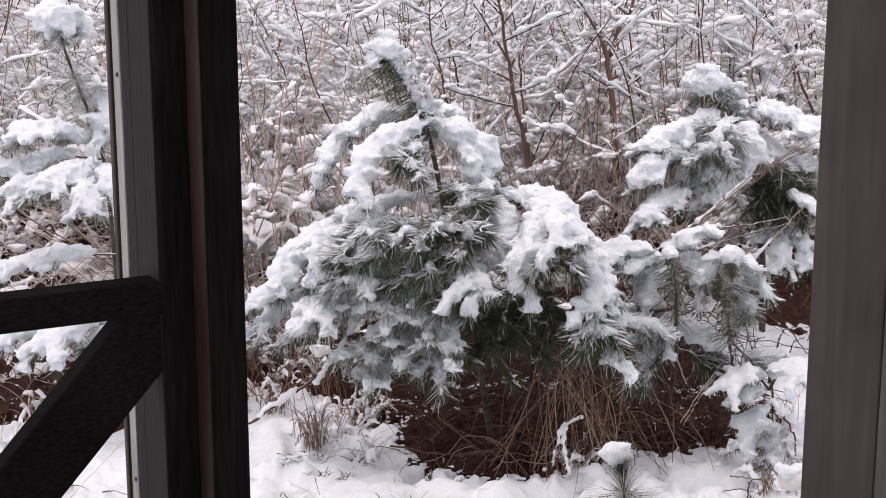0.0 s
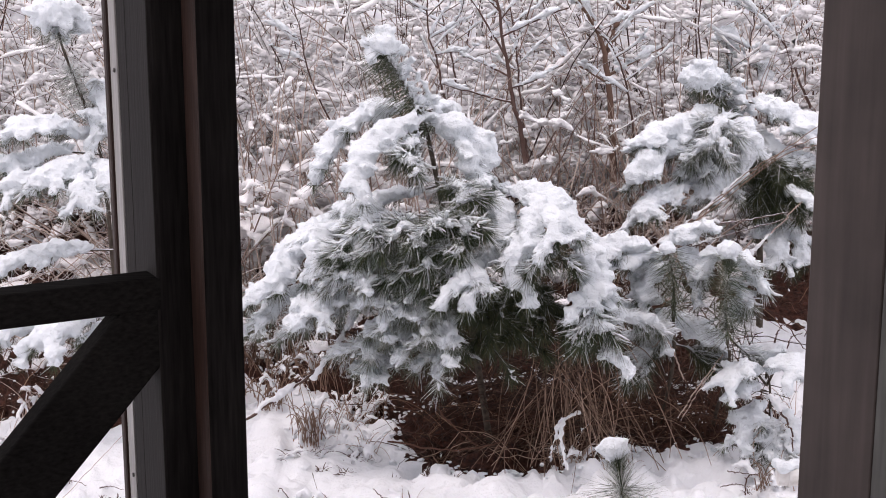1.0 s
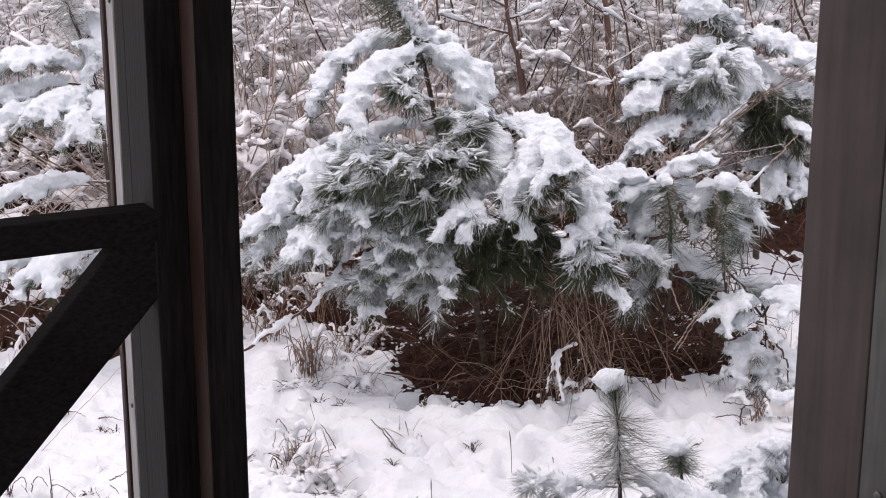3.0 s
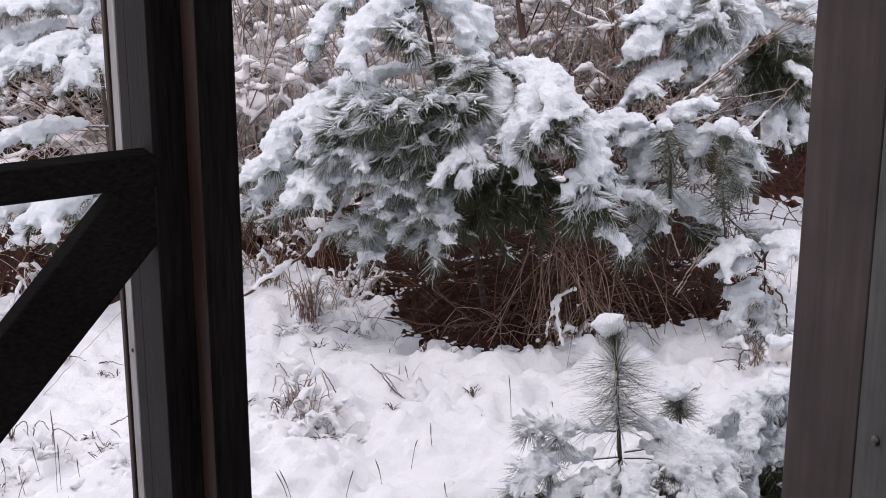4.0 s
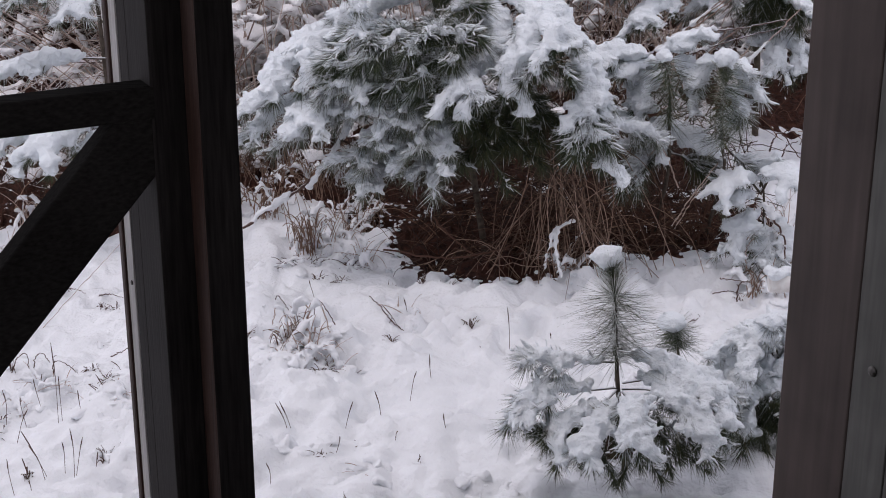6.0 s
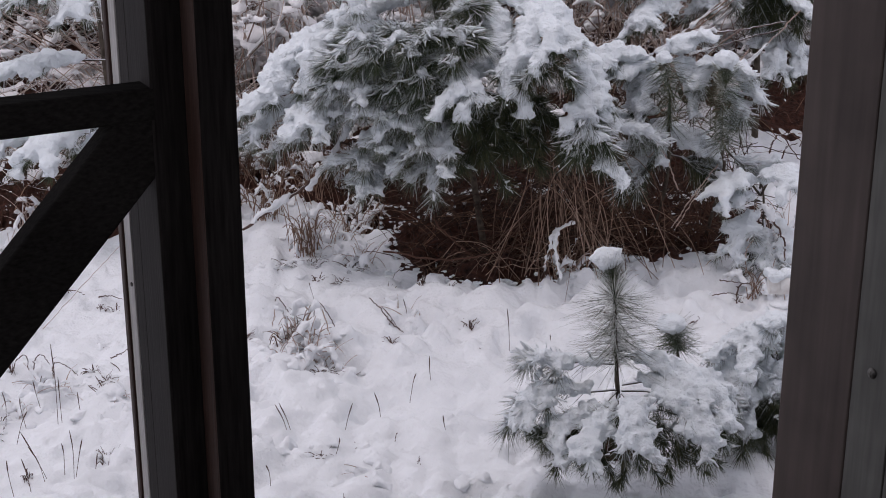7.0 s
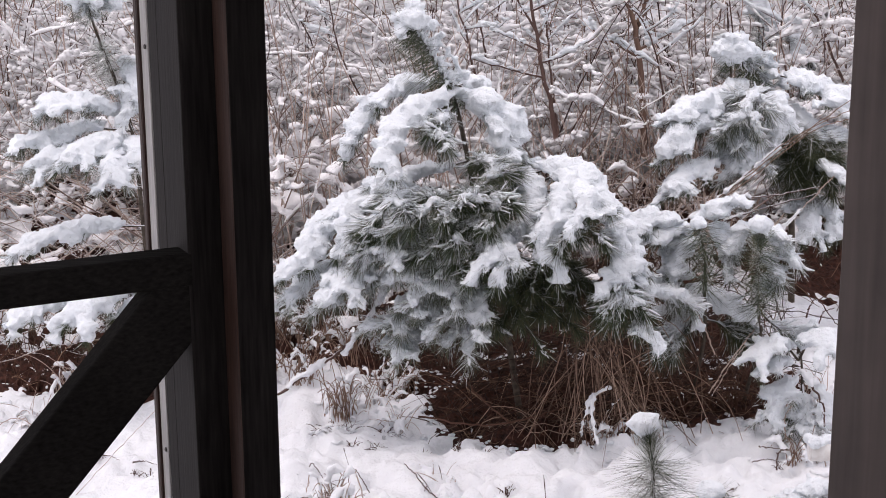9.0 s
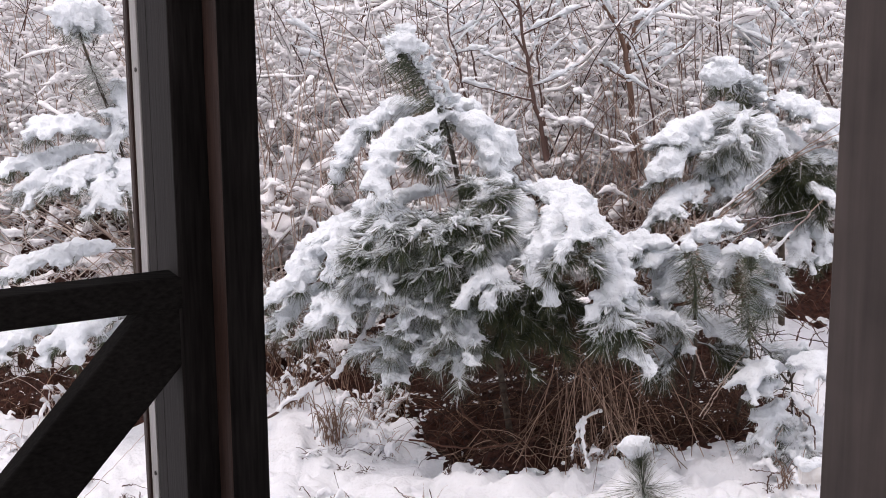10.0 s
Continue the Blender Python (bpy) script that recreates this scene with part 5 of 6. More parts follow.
# ---- single stems, shrubs and tufts ----
def line_thing(name, label, category, points, r0, r1, mat, snow=0.0, lo=0.0, hi=1.0, group="", sag=0.0):
    """A bare stem, and the ridge of snow along part of it."""
    P = bezier(points, 6 * len(points) + 6)
    P[1:-1] += RNG.normal(0, r0 * 0.6, P[1:-1].shape)
    root = tagged(new(name), label, category, group)
    root.matrix_world = Matrix.Translation(P[0])
    g = Geo()
    g.add(*tubes((P - P[0])[None], np.linspace(r0, r1, len(P))[None], 6))
    child("stem", g.mesh("stem", mat), root)
    if snow:
        a, b = int(lo * (len(P) - 1)), int(hi * (len(P) - 1))
        run = np.linalg.norm(np.diff(P[a:b + 1], axis=0), axis=1).sum()
        k = max(4, int(run / (snow * 0.4)))
        C, R = [], []
        for t in np.linspace(a, b, k):
            i = min(int(t), len(P) - 2)
            p = P[i] + (P[i + 1] - P[i]) * (t - i) - P[0]
            r = snow * RNG.uniform(0.7, 1.1)
            C.append(p + (*RNG.normal(0, 0.2 * snow, 2), 0.5 * r))
            R.append(r)
        gs = Geo()
        gs.add(*blobs(np.array(C), np.array(R), (1, 1, 0.9), ICO2, 0.12))
        snow_part(gs, "snow", root, 0.007, 0.008, SNOW_GROUND)
    return root


def shrub(label, points, r0, twigs, snow=0.014, mat=None, spread=0.3):
    """A leafless shrub: one stem, side twigs and the snow on them."""
    P = bezier(points, 26)
    P[1:] += np.cumsum(RNG.normal(0, 0.003, P[1:].shape), 0)
    root = tagged(new("bare_shrub"), label, "shrub", "bare shrubs")
    root.matrix_world = Matrix.Translation(P[0])
    g = Geo()
    g.add(*tubes((P - P[0])[None], np.linspace(r0, r0 * 0.45, len(P))[None], 6))
    child("stem", g.mesh("stem", mat or TWIG), root)
    gs = Geo()
    for j in range(twigs):
        i = int((0.3 + 0.68 * (j + RNG.random()) / twigs) * 25)
        d = unit(np.array((RNG.choice((-1, 1)) * RNG.uniform(0.5, 1), RNG.normal(0, 0.4), RNG.uniform(0.2, 1.1))))
        u = np.linspace(0, 1, 9)[:, None]
        Q = P[i] - P[0] + d * u * spread * RNG.uniform(0.5, 1.3) + np.cumsum(RNG.normal(0, 0.006, (9, 3)), 0) * u
        gt = Geo()
        gt.add(*tubes(Q[None], np.linspace(r0 * 0.45, r0 * 0.2, 9)[None], 5))
        child("twig", gt.mesh("twig", mat or TWIG), root)
        lay_snow(gs, np.repeat(Q[None], 2, 0), 1.0, (snow * 0.7, snow * 1.3), (0.08, 0.3))
        clots(gs, Q[None], 3, (snow * 0.6, snow * 1.4))
    clots(gs, (P - P[0])[None], 6, (snow * 0.5, snow * 1.1))
    child("snow", gs.mesh("snow", SNOW), root, kind="stuff")
    return root


def tuft(label, x, y, blades, height, spread, snow, lumps=5, mat=None):
    """A tussock of bent dry grass half buried in snow."""
    z = float(ground_z(x, y))
    root = tagged(new("grass_tuft"), label, "grass", "grass tufts")
    root.matrix_world = Matrix.Translation((x, y, z - 0.02))
    a = RNG.uniform(0, 6.28, blades)
    h, o = RNG.uniform(0.5, 1.1, blades) * height, RNG.uniform(0.3, 1.1, blades) * spread
    s = np.linspace(0, 1, 9)[None]
    out = o[:, None] * s**1.3
    up = h[:, None] * (s - RNG.uniform(0.25, 0.95, (blades, 1)) * s**2.4)
    b = RNG.normal(0, 0.2 * spread, (blades, 2))
    P = np.stack([b[:, :1] + out * np.cos(a)[:, None], b[:, 1:] + out * np.sin(a)[:, None], up], -1)
    for Q, r in zip(P, RNG.uniform(0.0014, 0.0030, blades)):
        g = Geo()
        g.add(*tubes(Q[None], (r * np.linspace(1, 0.5, 9))[None], 3))
        child("blade", g.mesh("blade", mat or STRAW), root)
    gs = Geo()
    lay_snow(gs, P, 0.5, (snow * 0.2, snow * 0.38), (0.08, 0.24), 6, (0.3, 0.8))
    clots(gs, P, lumps * 3, (snow * 0.14, snow * 0.32), (0.15, 0.9))
    lumps = lumps * 2
    c = np.stack([RNG.normal(0, spread * 0.75, lumps), RNG.normal(0, spread * 0.6, lumps), np.zeros(lumps)], -1)
    R = RNG.uniform(0.25, 0.62, lumps) * snow
    c[:, 2] = ground_z(c[:, 0] + x, c[:, 1] + y) - z + 0.02 - 0.35 * R
    gs.add(*blobs(c, R, (1.6, 1.5, 0.75), ICO2, 0.1))
    c = c[RNG.integers(0, lumps, lumps * 2)] + RNG.normal(0, 0.8 * snow, (lumps * 2, 3)) * (1, 1, 0.4)
    gs.add(*blobs(c, RNG.uniform(0.12, 0.36, lumps * 2) * snow, (1.1, 1.1, 0.8), ICO1))
    snow_part(gs, "snow", root, 0.0065, 0.005, SNOW_GROUND)
    return root


dark = "dark bare stem in the thicket dusted with snow"
shrub(dark, [(0.385, 6.800, 0.849), (0.331, 6.800, 1.156), (0.291, 6.800, 1.382), (0.238, 6.800, 1.679)], 0.013, 9)
shrub(dark, [(0.409, 7.000, 0.841), (0.358, 7.000, 1.209), (0.337, 7.000, 1.441), (0.327, 7.000, 1.669)], 0.006, 6)
shrub(dark, [(0.042, 7.000, 1.039), (-0.015, 7.000, 1.286), (-0.057, 7.000, 1.441), (-0.074, 7.000, 1.669)], 0.007, 8)
shrub(dark, [(0.083, 7.200, 1.012), (0.056, 7.200, 1.266), (0.016, 7.200, 1.451), (-0.037, 7.200, 1.660)], 0.006, 7)
shrub("brown forked stem with dry bark in the thicket", [(0.829, 7.200, 0.699), (0.797, 7.200, 1.106), (0.753, 7.200, 1.372), (0.649, 7.200, 1.556)], 0.019, 6, 0.022, BROWN_TWIG)
shrub("brown forked stem with dry bark in the thicket", [(0.774, 7.200, 1.293), (0.797, 7.200, 1.425), (0.861, 7.200, 1.530), (0.884, 7.200, 1.634)], 0.014, 3, 0.022, BROWN_TWIG)
shrub(dark, [(-0.390, 7.200, 0.699), (-0.598, 7.200, 1.186), (-0.646, 7.200, 1.425), (-0.695, 7.200, 1.634)], 0.005, 7)
shrub(dark, [(1.548, 7.400, 0.943), (1.494, 7.400, 1.246), (1.498, 7.400, 1.463), (1.504, 7.400, 1.624)], 0.005, 8)
shrub(dark, [(1.806, 7.400, 1.026), (1.654, 7.400, 1.327), (1.522, 7.400, 1.517)], 0.007, 6)
shrub(dark, [(0.906, 7.000, 0.894), (0.874, 7.000, 1.131), (0.804, 7.000, 1.312), (0.711, 7.000, 1.441)], 0.006, 6)

bent = "bent dry reed carrying a ridge of snow"
line_thing("bent_reed", bent, "reed", [(0.820, 5.900, 0.660), (0.976, 5.850, 0.785), (1.190, 5.800, 0.974), (1.439, 5.750, 1.178)], 0.0028, 0.0016, TAN_STRAW, 0.0085, 0.0, 0.5)
line_thing("bent_reed", bent, "reed", [(1.008, 5.850, 0.808), (1.210, 5.800, 1.007), (1.452, 5.750, 1.146)], 0.0024, 0.0015, TAN_STRAW, 0.008, 0.1, 0.5)
line_thing("bent_reed", bent, "reed", [(0.914, 5.800, 0.740), (1.064, 5.800, 0.852), (1.284, 5.750, 1.048), (1.441, 5.700, 1.117)], 0.0022, 0.0015, TAN_STRAW)
line_thing("bent_reed", bent, "reed", [(0.857, 5.850, 0.695), (1.010, 5.850, 0.767), (1.174, 5.900, 0.775), (1.396, 6.000, 0.789)], 0.004, 0.0025, TWIG, 0.012, 0.0, 0.55)
line_thing("bent_reed", bent, "reed", [(0.999, 5.900, 0.672), (1.131, 5.900, 0.718), (1.397, 6.000, 0.766)], 0.003, 0.002, TWIG, 0.009, 0.0, 0.4)
line_thing("bent_reed", bent, "reed", [(1.214, 5.900, 0.615), (1.310, 5.900, 0.729), (1.426, 5.900, 0.855)], 0.003, 0.002, STRAW, 0.010, 0.0, 0.5)
line_thing("bent_branch", "dark bent branch with snow along its top", "branch", [(-0.710, 5.300, 0.162), (-0.542, 5.300, 0.281), (-0.428, 5.300, 0.366), (-0.330, 5.300, 0.504)], 0.006, 0.004, TWIG, 0.014, 0.1, 0.36)
line_thing("bent_branch", "bent branch sheathed in snow", "branch", [(-0.458, 5.280, 0.319), (-0.395, 5.280, 0.415), (-0.322, 5.280, 0.531), (-0.309, 5.300, 0.568)], 0.004, 0.003, TWIG, 0.013)
line_thing("bent_branch", "drooping grass stem sheathed in snow", "branch", [(0.498, 5.200, 0.218), (0.433, 5.150, 0.203), (0.401, 5.100, 0.147), (0.388, 5.100, 0.084)], 0.003, 0.002, STRAW, 0.010)
line_thing("bent_branch", "drooping grass stem sheathed in snow", "branch", [(0.433, 5.150, 0.214), (0.426, 5.100, 0.147), (0.444, 5.050, 0.061)], 0.003, 0.002, STRAW, 0.009)
line_thing("bent_branch", "dry stalk lying under the pine", "branch", [(-0.121, 5.300, 0.345), (-0.029, 5.250, 0.243), (0.053, 5.200, 0.164), (0.134, 5.200, 0.089)], 0.004, 0.003, LITTER_STRAW)
line_thing("bent_branch", "dry stalk lying under the pine", "branch", [(-0.193, 5.250, 0.093), (0.033, 5.200, 0.079), (0.195, 5.200, 0.100), (0.320, 5.250, 0.125)], 0.0035, 0.003, LITTER_STRAW)
line_thing("straw", "single long dry straw over the snow", "straw", [(-1.330, 4.770, -0.01), (-1.240, 5.000, 0.060), (-1.110, 5.300, 0.155)], 0.0022, 0.0014, STRAW)
line_thing("twig", "small dark forked twig above the snow", "twig", [(1.053, 4.950, 0.004), (1.055, 4.950, 0.068), (1.088, 4.950, 0.083)], 0.003, 0.002, TWIG)
line_thing("twig", "small dark forked twig above the snow", "twig", [(0.966, 4.950, 0.036), (1.021, 4.950, 0.047), (1.071, 4.950, 0.036)], 0.0025, 0.0015, TWIG)
line_thing("twig", "small dark forked twig above the snow", "twig", [(0.988, 4.950, 0.096), (1.038, 4.950, 0.089), (1.094, 4.950, 0.079)], 0.0025, 0.0015, TWIG)

curved = "dark bent twig arching out of the snow"
line_thing("twig", curved, "twig", [(1.161, 5.100, 0.310), (1.200, 5.100, 0.251), (1.233, 5.080, 0.195), (1.232, 5.050, 0.130)], 0.0045, 0.003, TWIG, 0.016, 0.0, 0.3)
line_thing("twig", curved, "twig", [(1.343, 5.900, 0.272), (1.356, 5.900, 0.317), (1.386, 5.900, 0.348), (1.482, 5.900, 0.229)], 0.004, 0.002, TWIG)
line_thing("twig", curved, "twig", [(1.396, 5.900, 0.253), (1.411, 5.900, 0.300), (1.454, 5.900, 0.317)], 0.003, 0.002, TWIG)
pale = "pale dry grass stem leaning over the hollow"
line_thing("straw", pale, "straw", [(0.852, 5.200, 0.200), (0.919, 5.200, 0.313), (1.014, 5.250, 0.424)], 0.003, 0.002, STRAW)
line_thing("straw", pale, "straw", [(0.863, 5.200, 0.191), (0.935, 5.200, 0.324), (0.990, 5.250, 0.371)], 0.0025, 0.002, STRAW)
line_thing("straw", pale, "straw", [(1.095, 5.200, 0.099), (1.127, 5.200, 0.206), (1.153, 5.200, 0.291)], 0.002, 0.0015, STRAW)
line_thing("straw", pale, "straw", [(1.110, 5.100, 0.061), (1.106, 5.100, 0.146), (1.127, 5.100, 0.188)], 0.002, 0.0015, STRAW)
line_thing("straw", pale, "straw", [(0.875, 5.250, 0.329), (0.830, 5.250, 0.446), (0.806, 5.300, 0.463), (0.766, 5.300, 0.431)], 0.003, 0.002, STRAW)

PLASTIC, _nt, _b = material("white_plastic", 0.4)
_nt.links.new(ramp(_nt, noise_node(_nt, 25, 4), ((0.3, (0.62, 0.58, 0.55)), (0.65, (0.78, 0.77, 0.75)))), _b.inputs["Base Color"])


def drain_pipe(x, y, z):
    """A short length of drainpipe with collars, its snowy top aside."""
    root = tagged(new("drain_pipe"), "white plastic drainpipe end half buried in snow", "pipe")
    root.matrix_world = Matrix.Translation((x, y, z))
    for name, x0, x1, r in (("tube", -0.03, 0.30, 0.036), ("collar", -0.002, 0.014, 0.0395), ("collar", 0.036, 0.050, 0.0395)):
        bm = bmesh.new()
        bmesh.ops.create_cone(bm, cap_ends=True, segments=28, radius1=r, radius2=r, depth=x1 - x0)
        bmesh.ops.bevel(bm, geom=[e for e in bm.edges if e.calc_face_angle(0) > 1], offset=0.003, segments=2, affect="EDGES")
        bmesh.ops.transform(bm, matrix=pose((x0 + x1) / 2, 0, 0, 0, 90, 0), verts=bm.verts)
        part(name, bm, PLASTIC, root)
    gs = Geo()
    C = np.stack([np.linspace(-0.03, 0.16, 14), RNG.normal(0, 0.010, 14), np.full(14, 0.036)], -1)
    gs.add(*blobs(C, RNG.uniform(0.018, 0.032, 14), (1.1, 1.0, 0.7), ICO2, 0.1))
    snow_part(gs, "snow", root, 0.0065, 0.005)


drain_pipe(*(1.144, 4.750, 0.158))
draped = "dry grass stem bowed down by a roll of snow"
line_thing("bent_grass", draped, "grass", [(-0.408, 4.500, 0.013), (-0.381, 4.480, 0.129), (-0.416, 4.460, 0.122), (-0.449, 4.440, 0.088), (-0.456, 4.420, 0.034)], 0.003, 0.002, STRAW, 0.015, 0.2, 1.0)
line_thing("bent_grass", draped, "grass", [(-0.460, 4.500, -0.017), (-0.479, 4.480, 0.149), (-0.504, 4.470, 0.182), (-0.518, 4.450, 0.132)], 0.0025, 0.002, STRAW, 0.009, 0.3, 0.7)
line_thing("bent_grass", draped, "grass", [(-0.424, 4.520, -0.006), (-0.400, 4.500, 0.160), (-0.367, 4.500, 0.179), (-0.337, 4.480, 0.090)], 0.0025, 0.002, STRAW, 0.010, 0.3, 0.75)
line_thing("bent_grass", draped, "grass", [(-0.444, 4.530, -0.011), (-0.453, 4.520, 0.132), (-0.434, 4.500, 0.195), (-0.403, 4.500, 0.169)], 0.0025, 0.002, STRAW, 0.013, 0.35, 0.9)
line_thing("bent_grass", draped, "grass", [(-0.371, 4.400, -0.021), (-0.356, 4.400, 0.057), (-0.322, 4.380, 0.075), (-0.305, 4.360, 0.026)], 0.0025, 0.002, STRAW, 0.014, 0.2, 1.0)
half = "tussock of dry grass half buried in snow"
tuft(half, -0.44, 4.50, 46, 0.26, 0.09, 0.046, 7, TAN_STRAW)
tuft(half, -0.39, 4.42, 44, 0.20, 0.10, 0.046, 8, STRAW)
tuft("dark grass showing under a tussock of snow", -0.47, 4.47, 34, 0.15, 0.06, 0.02, 3, LITTER_STRAW)
tuft("dark grass showing under a tussock of snow", -0.35, 4.34, 44, 0.08, 0.07, 0.020, 4, TWIG)
tuft("dark grass showing under a tussock of snow", -0.50, 4.76, 20, 0.08, 0.06, 0.02, 4, TWIG)
tuft("dark grass showing under a tussock of snow", -0.32, 5.35, 24, 0.07, 0.08, 0.02, 4, TWIG)
tuft("dark grass showing under a tussock of snow", -0.48, 5.35, 24, 0.08, 0.08, 0.02, 4, TWIG)
tuft("dark grass showing under a tussock of snow", -0.55, 5.21, 20, 0.06, 0.06, 0.02, 4, TWIG)
tuft(half, -0.33, 4.35, 12, 0.12, 0.10, 0.034, 7)
tuft(half, -0.48, 4.38, 14, 0.14, 0.10, 0.034, 6)
tuft(half, -0.49, 5.46, 60, 0.34, 0.12, 0.045, 8, TAN_STRAW)
tuft(half, -0.40, 5.59, 26, 0.34, 0.16, 0.05, 9)
tuft(half, -0.67, 5.86, 36, 0.40, 0.16, 0.04, 7, TAN_STRAW)
tuft(half, -0.76, 6.19, 44, 0.42, 0.16, 0.04, 6, TAN_STRAW)
tuft(half, -0.64, 6.16, 44, 0.40, 0.15, 0.04, 6, TAN_STRAW)
tuft(half, -0.50, 6.04, 44, 0.42, 0.16, 0.04, 6, TAN_STRAW)
tuft(half, -0.39, 6.15, 40, 0.40, 0.16, 0.04, 6, TAN_STRAW)
tuft(half, -0.28, 5.89, 36, 0.32, 0.14, 0.04, 7, TAN_STRAW)
tuft(half, -0.60, 6.40, 44, 0.42, 0.18, 0.045, 6, TAN_STRAW)
tuft(half, -0.82, 6.57, 44, 0.42, 0.18, 0.045, 6, TAN_STRAW)
tuft(half, -0.35, 5.82, 30, 0.36, 0.15, 0.045, 9, TAN_STRAW)
tuft(half, -0.28, 5.43, 30, 0.20, 0.10, 0.045, 8, STRAW)
tuft(half, 0.49, 5.21, 34, 0.28, 0.14, 0.045, 7)
tuft(half, 0.67, 5.15, 16, 0.14, 0.10, 0.03, 8)
tuft(half, 0.98, 5.28, 10, 0.14, 0.08, 0.03, 5)
tuft(half, 1.19, 5.51, 24, 0.34, 0.14, 0.055, 10)
tuft(half, 1.36, 5.64, 24, 0.34, 0.14, 0.06, 10)
tuft(half, 1.24, 5.04, 14, 0.24, 0.14, 0.06, 10)
tuft(half, 1.12, 4.64, 10, 0.2, 0.12, 0.06, 10)
tuft(half, -0.10, 4.84, 6, 0.08, 0.10, 0.035, 6)
tuft(half, -1.19, 4.30, 10, 0.14, 0.14, 0.04, 8)
tuft(half, -1.26, 4.21, 10, 0.14, 0.14, 0.045, 8)
tuft(half, -0.95, 4.15, 6, 0.10, 0.08, 0.04, 6)
tuft(half, -0.42, 3.82, 5, 0.08, 0.08, 0.035, 6)
tuft(half, -0.18, 3.74, 5, 0.06, 0.08, 0.035, 6)
tuft(half, 0.14, 3.64, 5, 0.06, 0.08, 0.035, 6)
hollow = "brown dry grass in the hollow beside the large pine"
for _ in range(9):
    tuft(hollow, RNG.uniform(-0.85, -0.3), RNG.uniform(6.0, 6.35), 16, 0.30, 0.16, 0.014, 2, LITTER_STRAW if RNG.random() < 0.75 else TAN_STRAW)
brown = "brown matted grass bare of snow under the pine"
for _ in range(12):
    tuft(brown, RNG.uniform(-1.95, -1.15), RNG.uniform(5.75, 6.15), 12, 0.16, 0.16, 0.012, 2, LITTER_STRAW)
tuft(half, -1.59, 5.34, 30, 0.3, 0.2, 0.05, 8)
tuft(half, -1.58, 5.66, 30, 0.3, 0.2, 0.05, 6)

for _ in range(60):
    x, y = RNG.uniform(-1.4, 1.3), RNG.uniform(3.45, 5.3)
    if math.hypot(x - 0.5, y - 3.7) > 0.45:
        tuft("few dark grass blades under crumbs of snow", x, y, RNG.integers(14, 28), RNG.uniform(0.045, 0.085), RNG.uniform(0.015, 0.05), RNG.uniform(0.010, 0.020), RNG.integers(2, 5), TWIG)


def stem(base, top):
    """A thin dry grass stem that pokes out of the snow."""
    P = bezier([np.array(base) - (0, 0, 0.03), (np.array(base) + np.array(top)) / 2 + RNG.normal(0, 0.004, 3), top], 9)
    g = Geo()
    g.add(*tubes((P - P[0])[None], (0.0011 * np.array((0.8, 0.8, 0.8, 0.8, 0.9, 1.2, 1.7, 1.5, 0.6)))[None], 5))
    ob = tagged(new("dry_weed", g.mesh("dry_weed", TWIG)), "thin dark dry weed poking out of the snow", "weed", "weeds in the snow")
    ob.matrix_world = Matrix.Translation(P[0])


for base, top in (
    ((0.24, 4.55, 0.00), (0.23, 4.55, 0.15)), ((-0.01, 4.29, 0.00), (-0.02, 4.29, 0.10)), ((-0.08, 4.23, 0.00), (-0.06, 4.23, 0.07)), ((-0.16, 4.05, 0.00), (-0.18, 4.05, 0.09)), ((-0.42, 3.95, 0.00), (-0.46, 3.95, 0.10)), ((-0.41, 3.96, 0.00), (-0.45, 3.96, 0.10)),
    ((0.15, 4.49, 0.00), (0.14, 4.49, 0.04)), ((0.04, 3.94, 0.00), (0.02, 3.94, 0.07)), ((-0.11, 4.72, 0.00), (-0.18, 4.72, 0.09)), ((-0.09, 4.81, 0.00), (-0.11, 4.81, 0.08)), ((-0.03, 4.02, 0.00), (0.02, 4.02, 0.04)), ((-0.10, 4.41, 0.00), (-0.12, 4.41, 0.05)),
):
    stem(base, top)
for base, top in (
    ((-1.11, 4.04, 0.00), (-1.11, 4.04, 0.25)), ((-1.10, 4.05, 0.00), (-1.10, 4.05, 0.14)), ((-1.05, 3.70, 0.00), (-1.12, 3.70, 0.14)), ((-1.06, 3.69, 0.00), (-1.10, 3.69, 0.10)), ((-1.02, 3.73, 0.00), (-1.02, 3.73, 0.09)), ((-0.99, 3.71, 0.00), (-0.99, 3.71, 0.14)),
    ((-0.99, 3.72, 0.00), (-0.96, 3.72, 0.11)), ((-1.08, 3.62, 0.00), (-1.10, 3.62, 0.10)), ((-0.97, 4.17, 0.00), (-1.02, 4.17, 0.09)), ((-0.99, 4.19, 0.00), (-1.05, 4.19, 0.05)), ((-1.27, 4.06, 0.00), (-1.27, 4.06, 0.09)), ((-1.21, 4.06, 0.00), (-1.22, 4.06, 0.07)),
):
    stem(base, top)
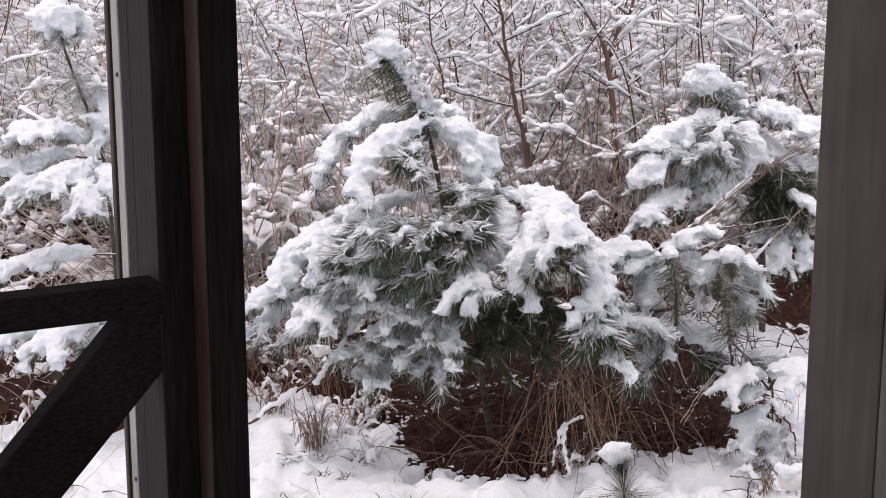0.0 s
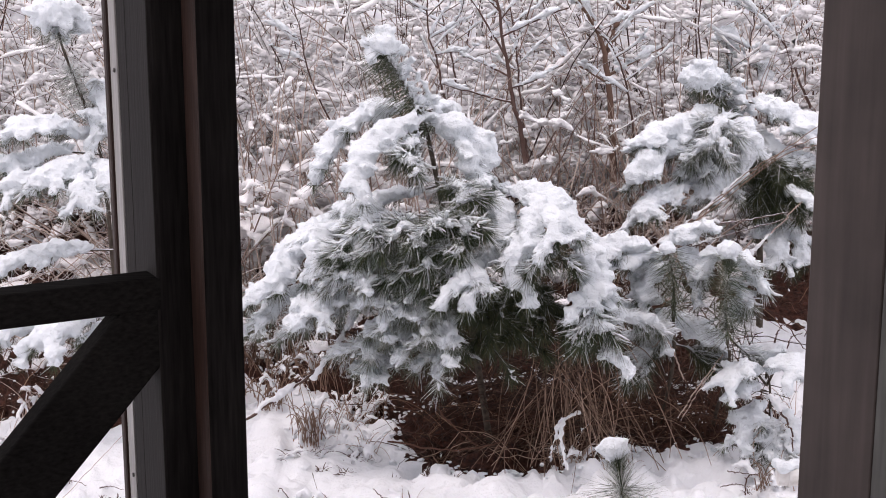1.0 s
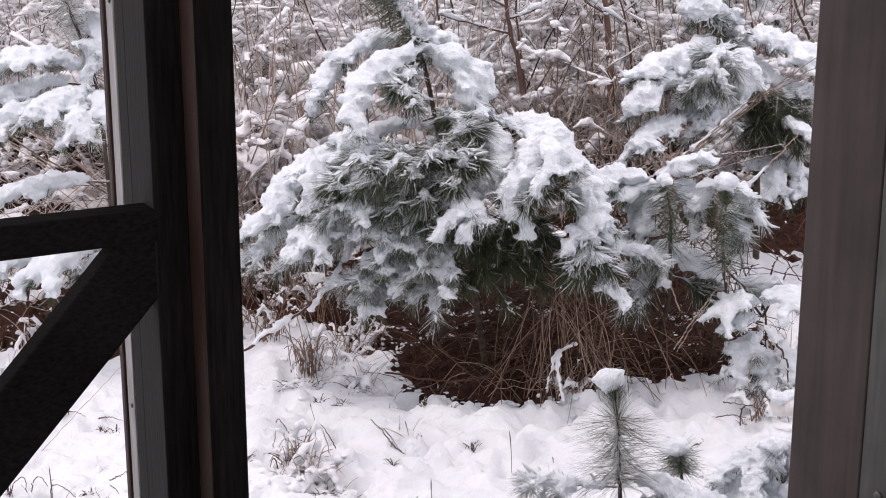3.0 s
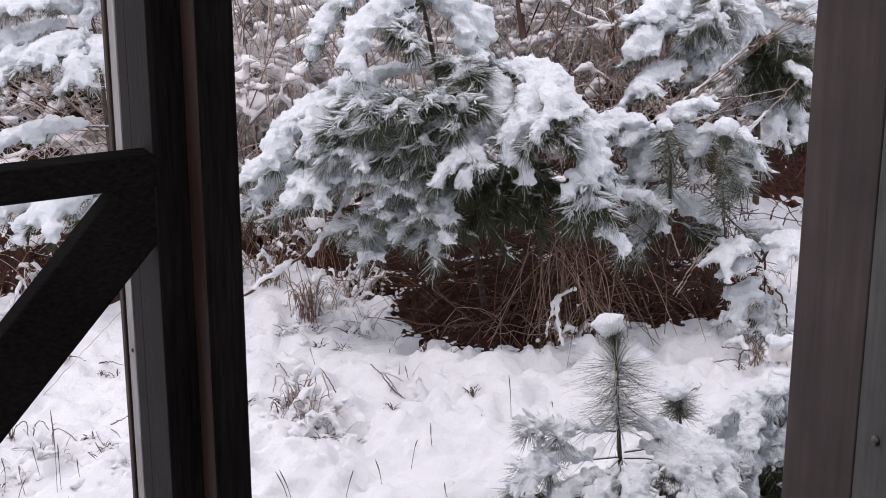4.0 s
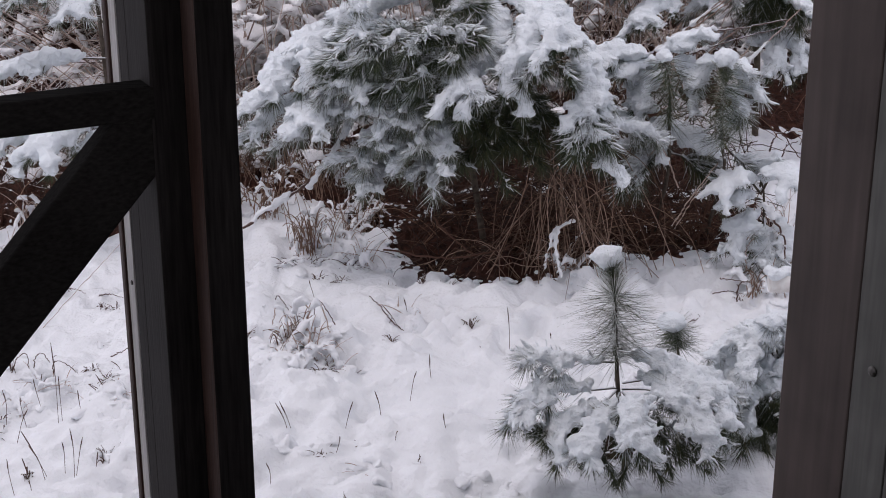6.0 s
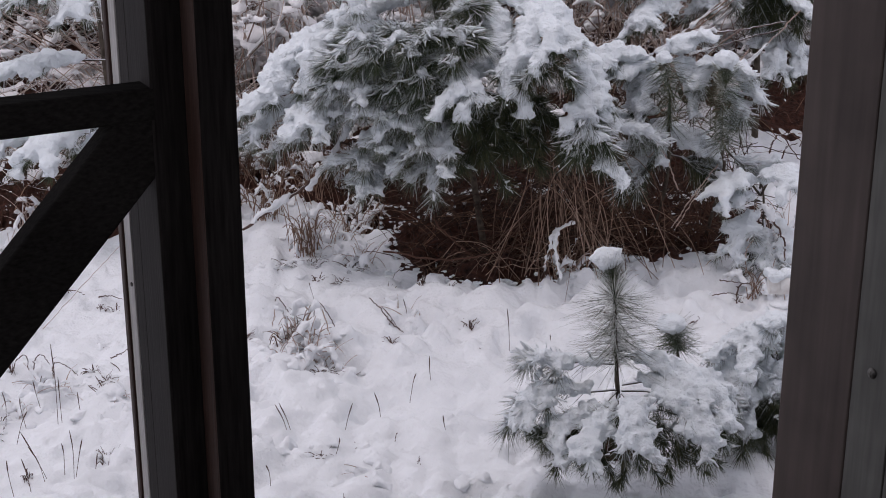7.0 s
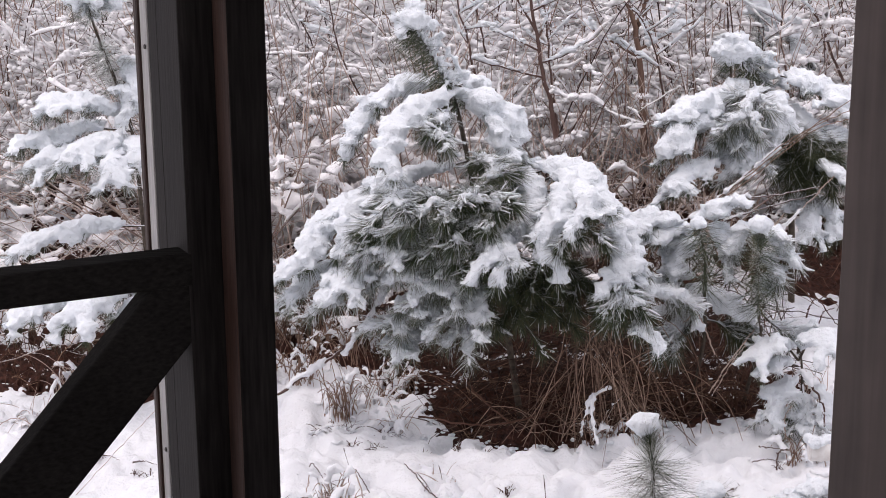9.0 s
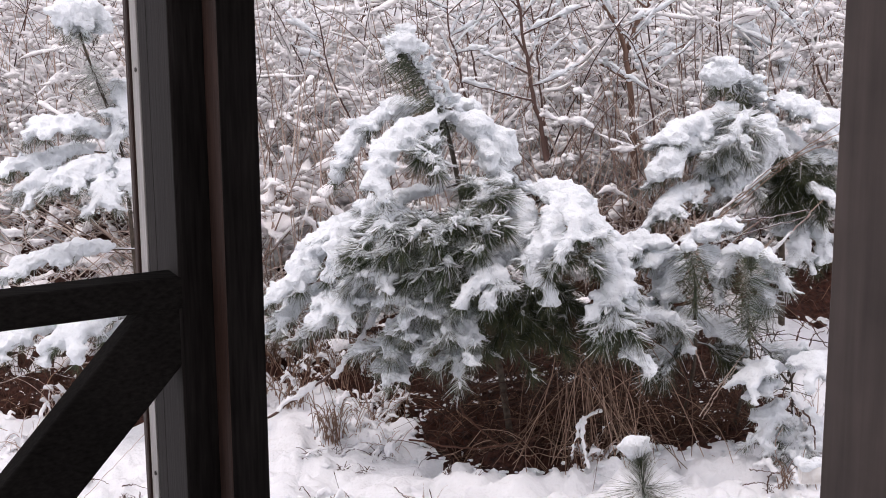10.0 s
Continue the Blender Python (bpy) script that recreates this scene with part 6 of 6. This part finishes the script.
for base, top in (
    ((-1.04, 4.06, 0.00), (-1.05, 4.06, 0.09)), ((-1.21, 3.95, 0.00), (-1.17, 3.95, 0.08)), ((-1.18, 4.14, 0.00), (-1.20, 4.14, 0.09)), ((-0.94, 3.71, 0.00), (-0.92, 3.71, 0.07)), ((-1.14, 3.65, 0.00), (-1.15, 3.65, 0.08)), ((-0.98, 4.38, 0.00), (-1.02, 4.38, 0.04)), ((-0.29, 3.84, 0.00), (-0.27, 3.84, 0.05)), ((-0.45, 3.68, 0.00), (-0.46, 3.68, 0.05)),
    ((0.37, 4.55, 0.00), (0.37, 4.55, 0.06)), ((-0.27, 3.98, 0.00), (-0.24, 3.98, 0.09)), ((-0.52, 3.98, 0.00), (-0.49, 3.98, 0.03)), ((-0.43, 5.05, 0.00), (-0.45, 5.05, 0.05)), ((0.48, 3.64, 0.00), (0.51, 3.64, -0.03)), ((-0.12, 3.91, 0.00), (-0.11, 3.91, 0.03)),
):
    stem(base, top)

arched = "thin dry grass blade arched over the snow"
for P in (
    [(-1.273, 4.400, -0.01), (-1.259, 4.400, 0.045), (-1.236, 4.395, 0.060), (-1.215, 4.390, 0.030)],
    [(-1.339, 4.390, -0.01), (-1.314, 4.390, 0.045), (-1.285, 4.385, 0.062), (-1.278, 4.380, 0.015)],
    [(-1.194, 4.340, -0.01), (-1.187, 4.340, 0.055), (-1.152, 4.340, 0.050), (-1.114, 4.335, 0.015)],
    [(-0.309, 4.640, -0.01), (-0.334, 4.640, 0.055), (-0.374, 4.640, 0.128), (-0.395, 4.640, 0.135)],
    [(-0.565, 4.820, -0.01), (-0.541, 4.820, 0.080), (-0.511, 4.810, 0.050), (-0.482, 4.800, 0.000)],
    [(-0.388, 4.620, -0.01), (-0.397, 4.620, 0.084), (-0.396, 4.620, 0.150)],
):
    line_thing("bent_grass", arched, "grass", P, 0.0020, 0.0012, TWIG, group="blades in the snow")
fallen = "small dark twig lying on the snow"
for P in (
    [(-1.313, 5.060, 0.020), (-1.273, 5.040, 0.022), (-1.235, 5.010, 0.018)],
    [(-1.182, 4.980, 0.020), (-1.150, 4.990, 0.024), (-1.096, 4.970, 0.018)],
    [(-1.037, 4.460, 0.020), (-1.014, 4.480, 0.024), (-0.990, 4.510, 0.028)],
    [(-1.061, 4.250, 0.020), (-1.031, 4.220, 0.022), (-0.996, 4.170, 0.016)],
    [(-1.064, 4.380, 0.030), (-1.038, 4.320, 0.025), (-1.014, 4.280, 0.020)],
    [(-0.107, 4.710, 0.000), (-0.154, 4.710, 0.042), (-0.188, 4.710, 0.092), (-0.222, 4.710, 0.125)],
    [(-0.172, 4.710, -0.01), (-0.150, 4.710, 0.042), (-0.146, 4.710, 0.046)],
):
    line_thing("twig", fallen, "twig", P, 0.0024, 0.0015, TWIG)
rank = "brown rank grass round the foot of the saplings"
for x, y in ((0.78, 5.50), (0.88, 5.47), (1.00, 5.50), (1.10, 5.52)):
    tuft(rank, x, y, 18, 0.36, 0.18, 0.016, 2, LITTER_STRAW)
for x, y in ((1.14, 5.02), (1.26, 5.18), (1.34, 5.38)):
    tuft(half, x, y, 24, 0.24, 0.12, 0.04, 5, TAN_STRAW)
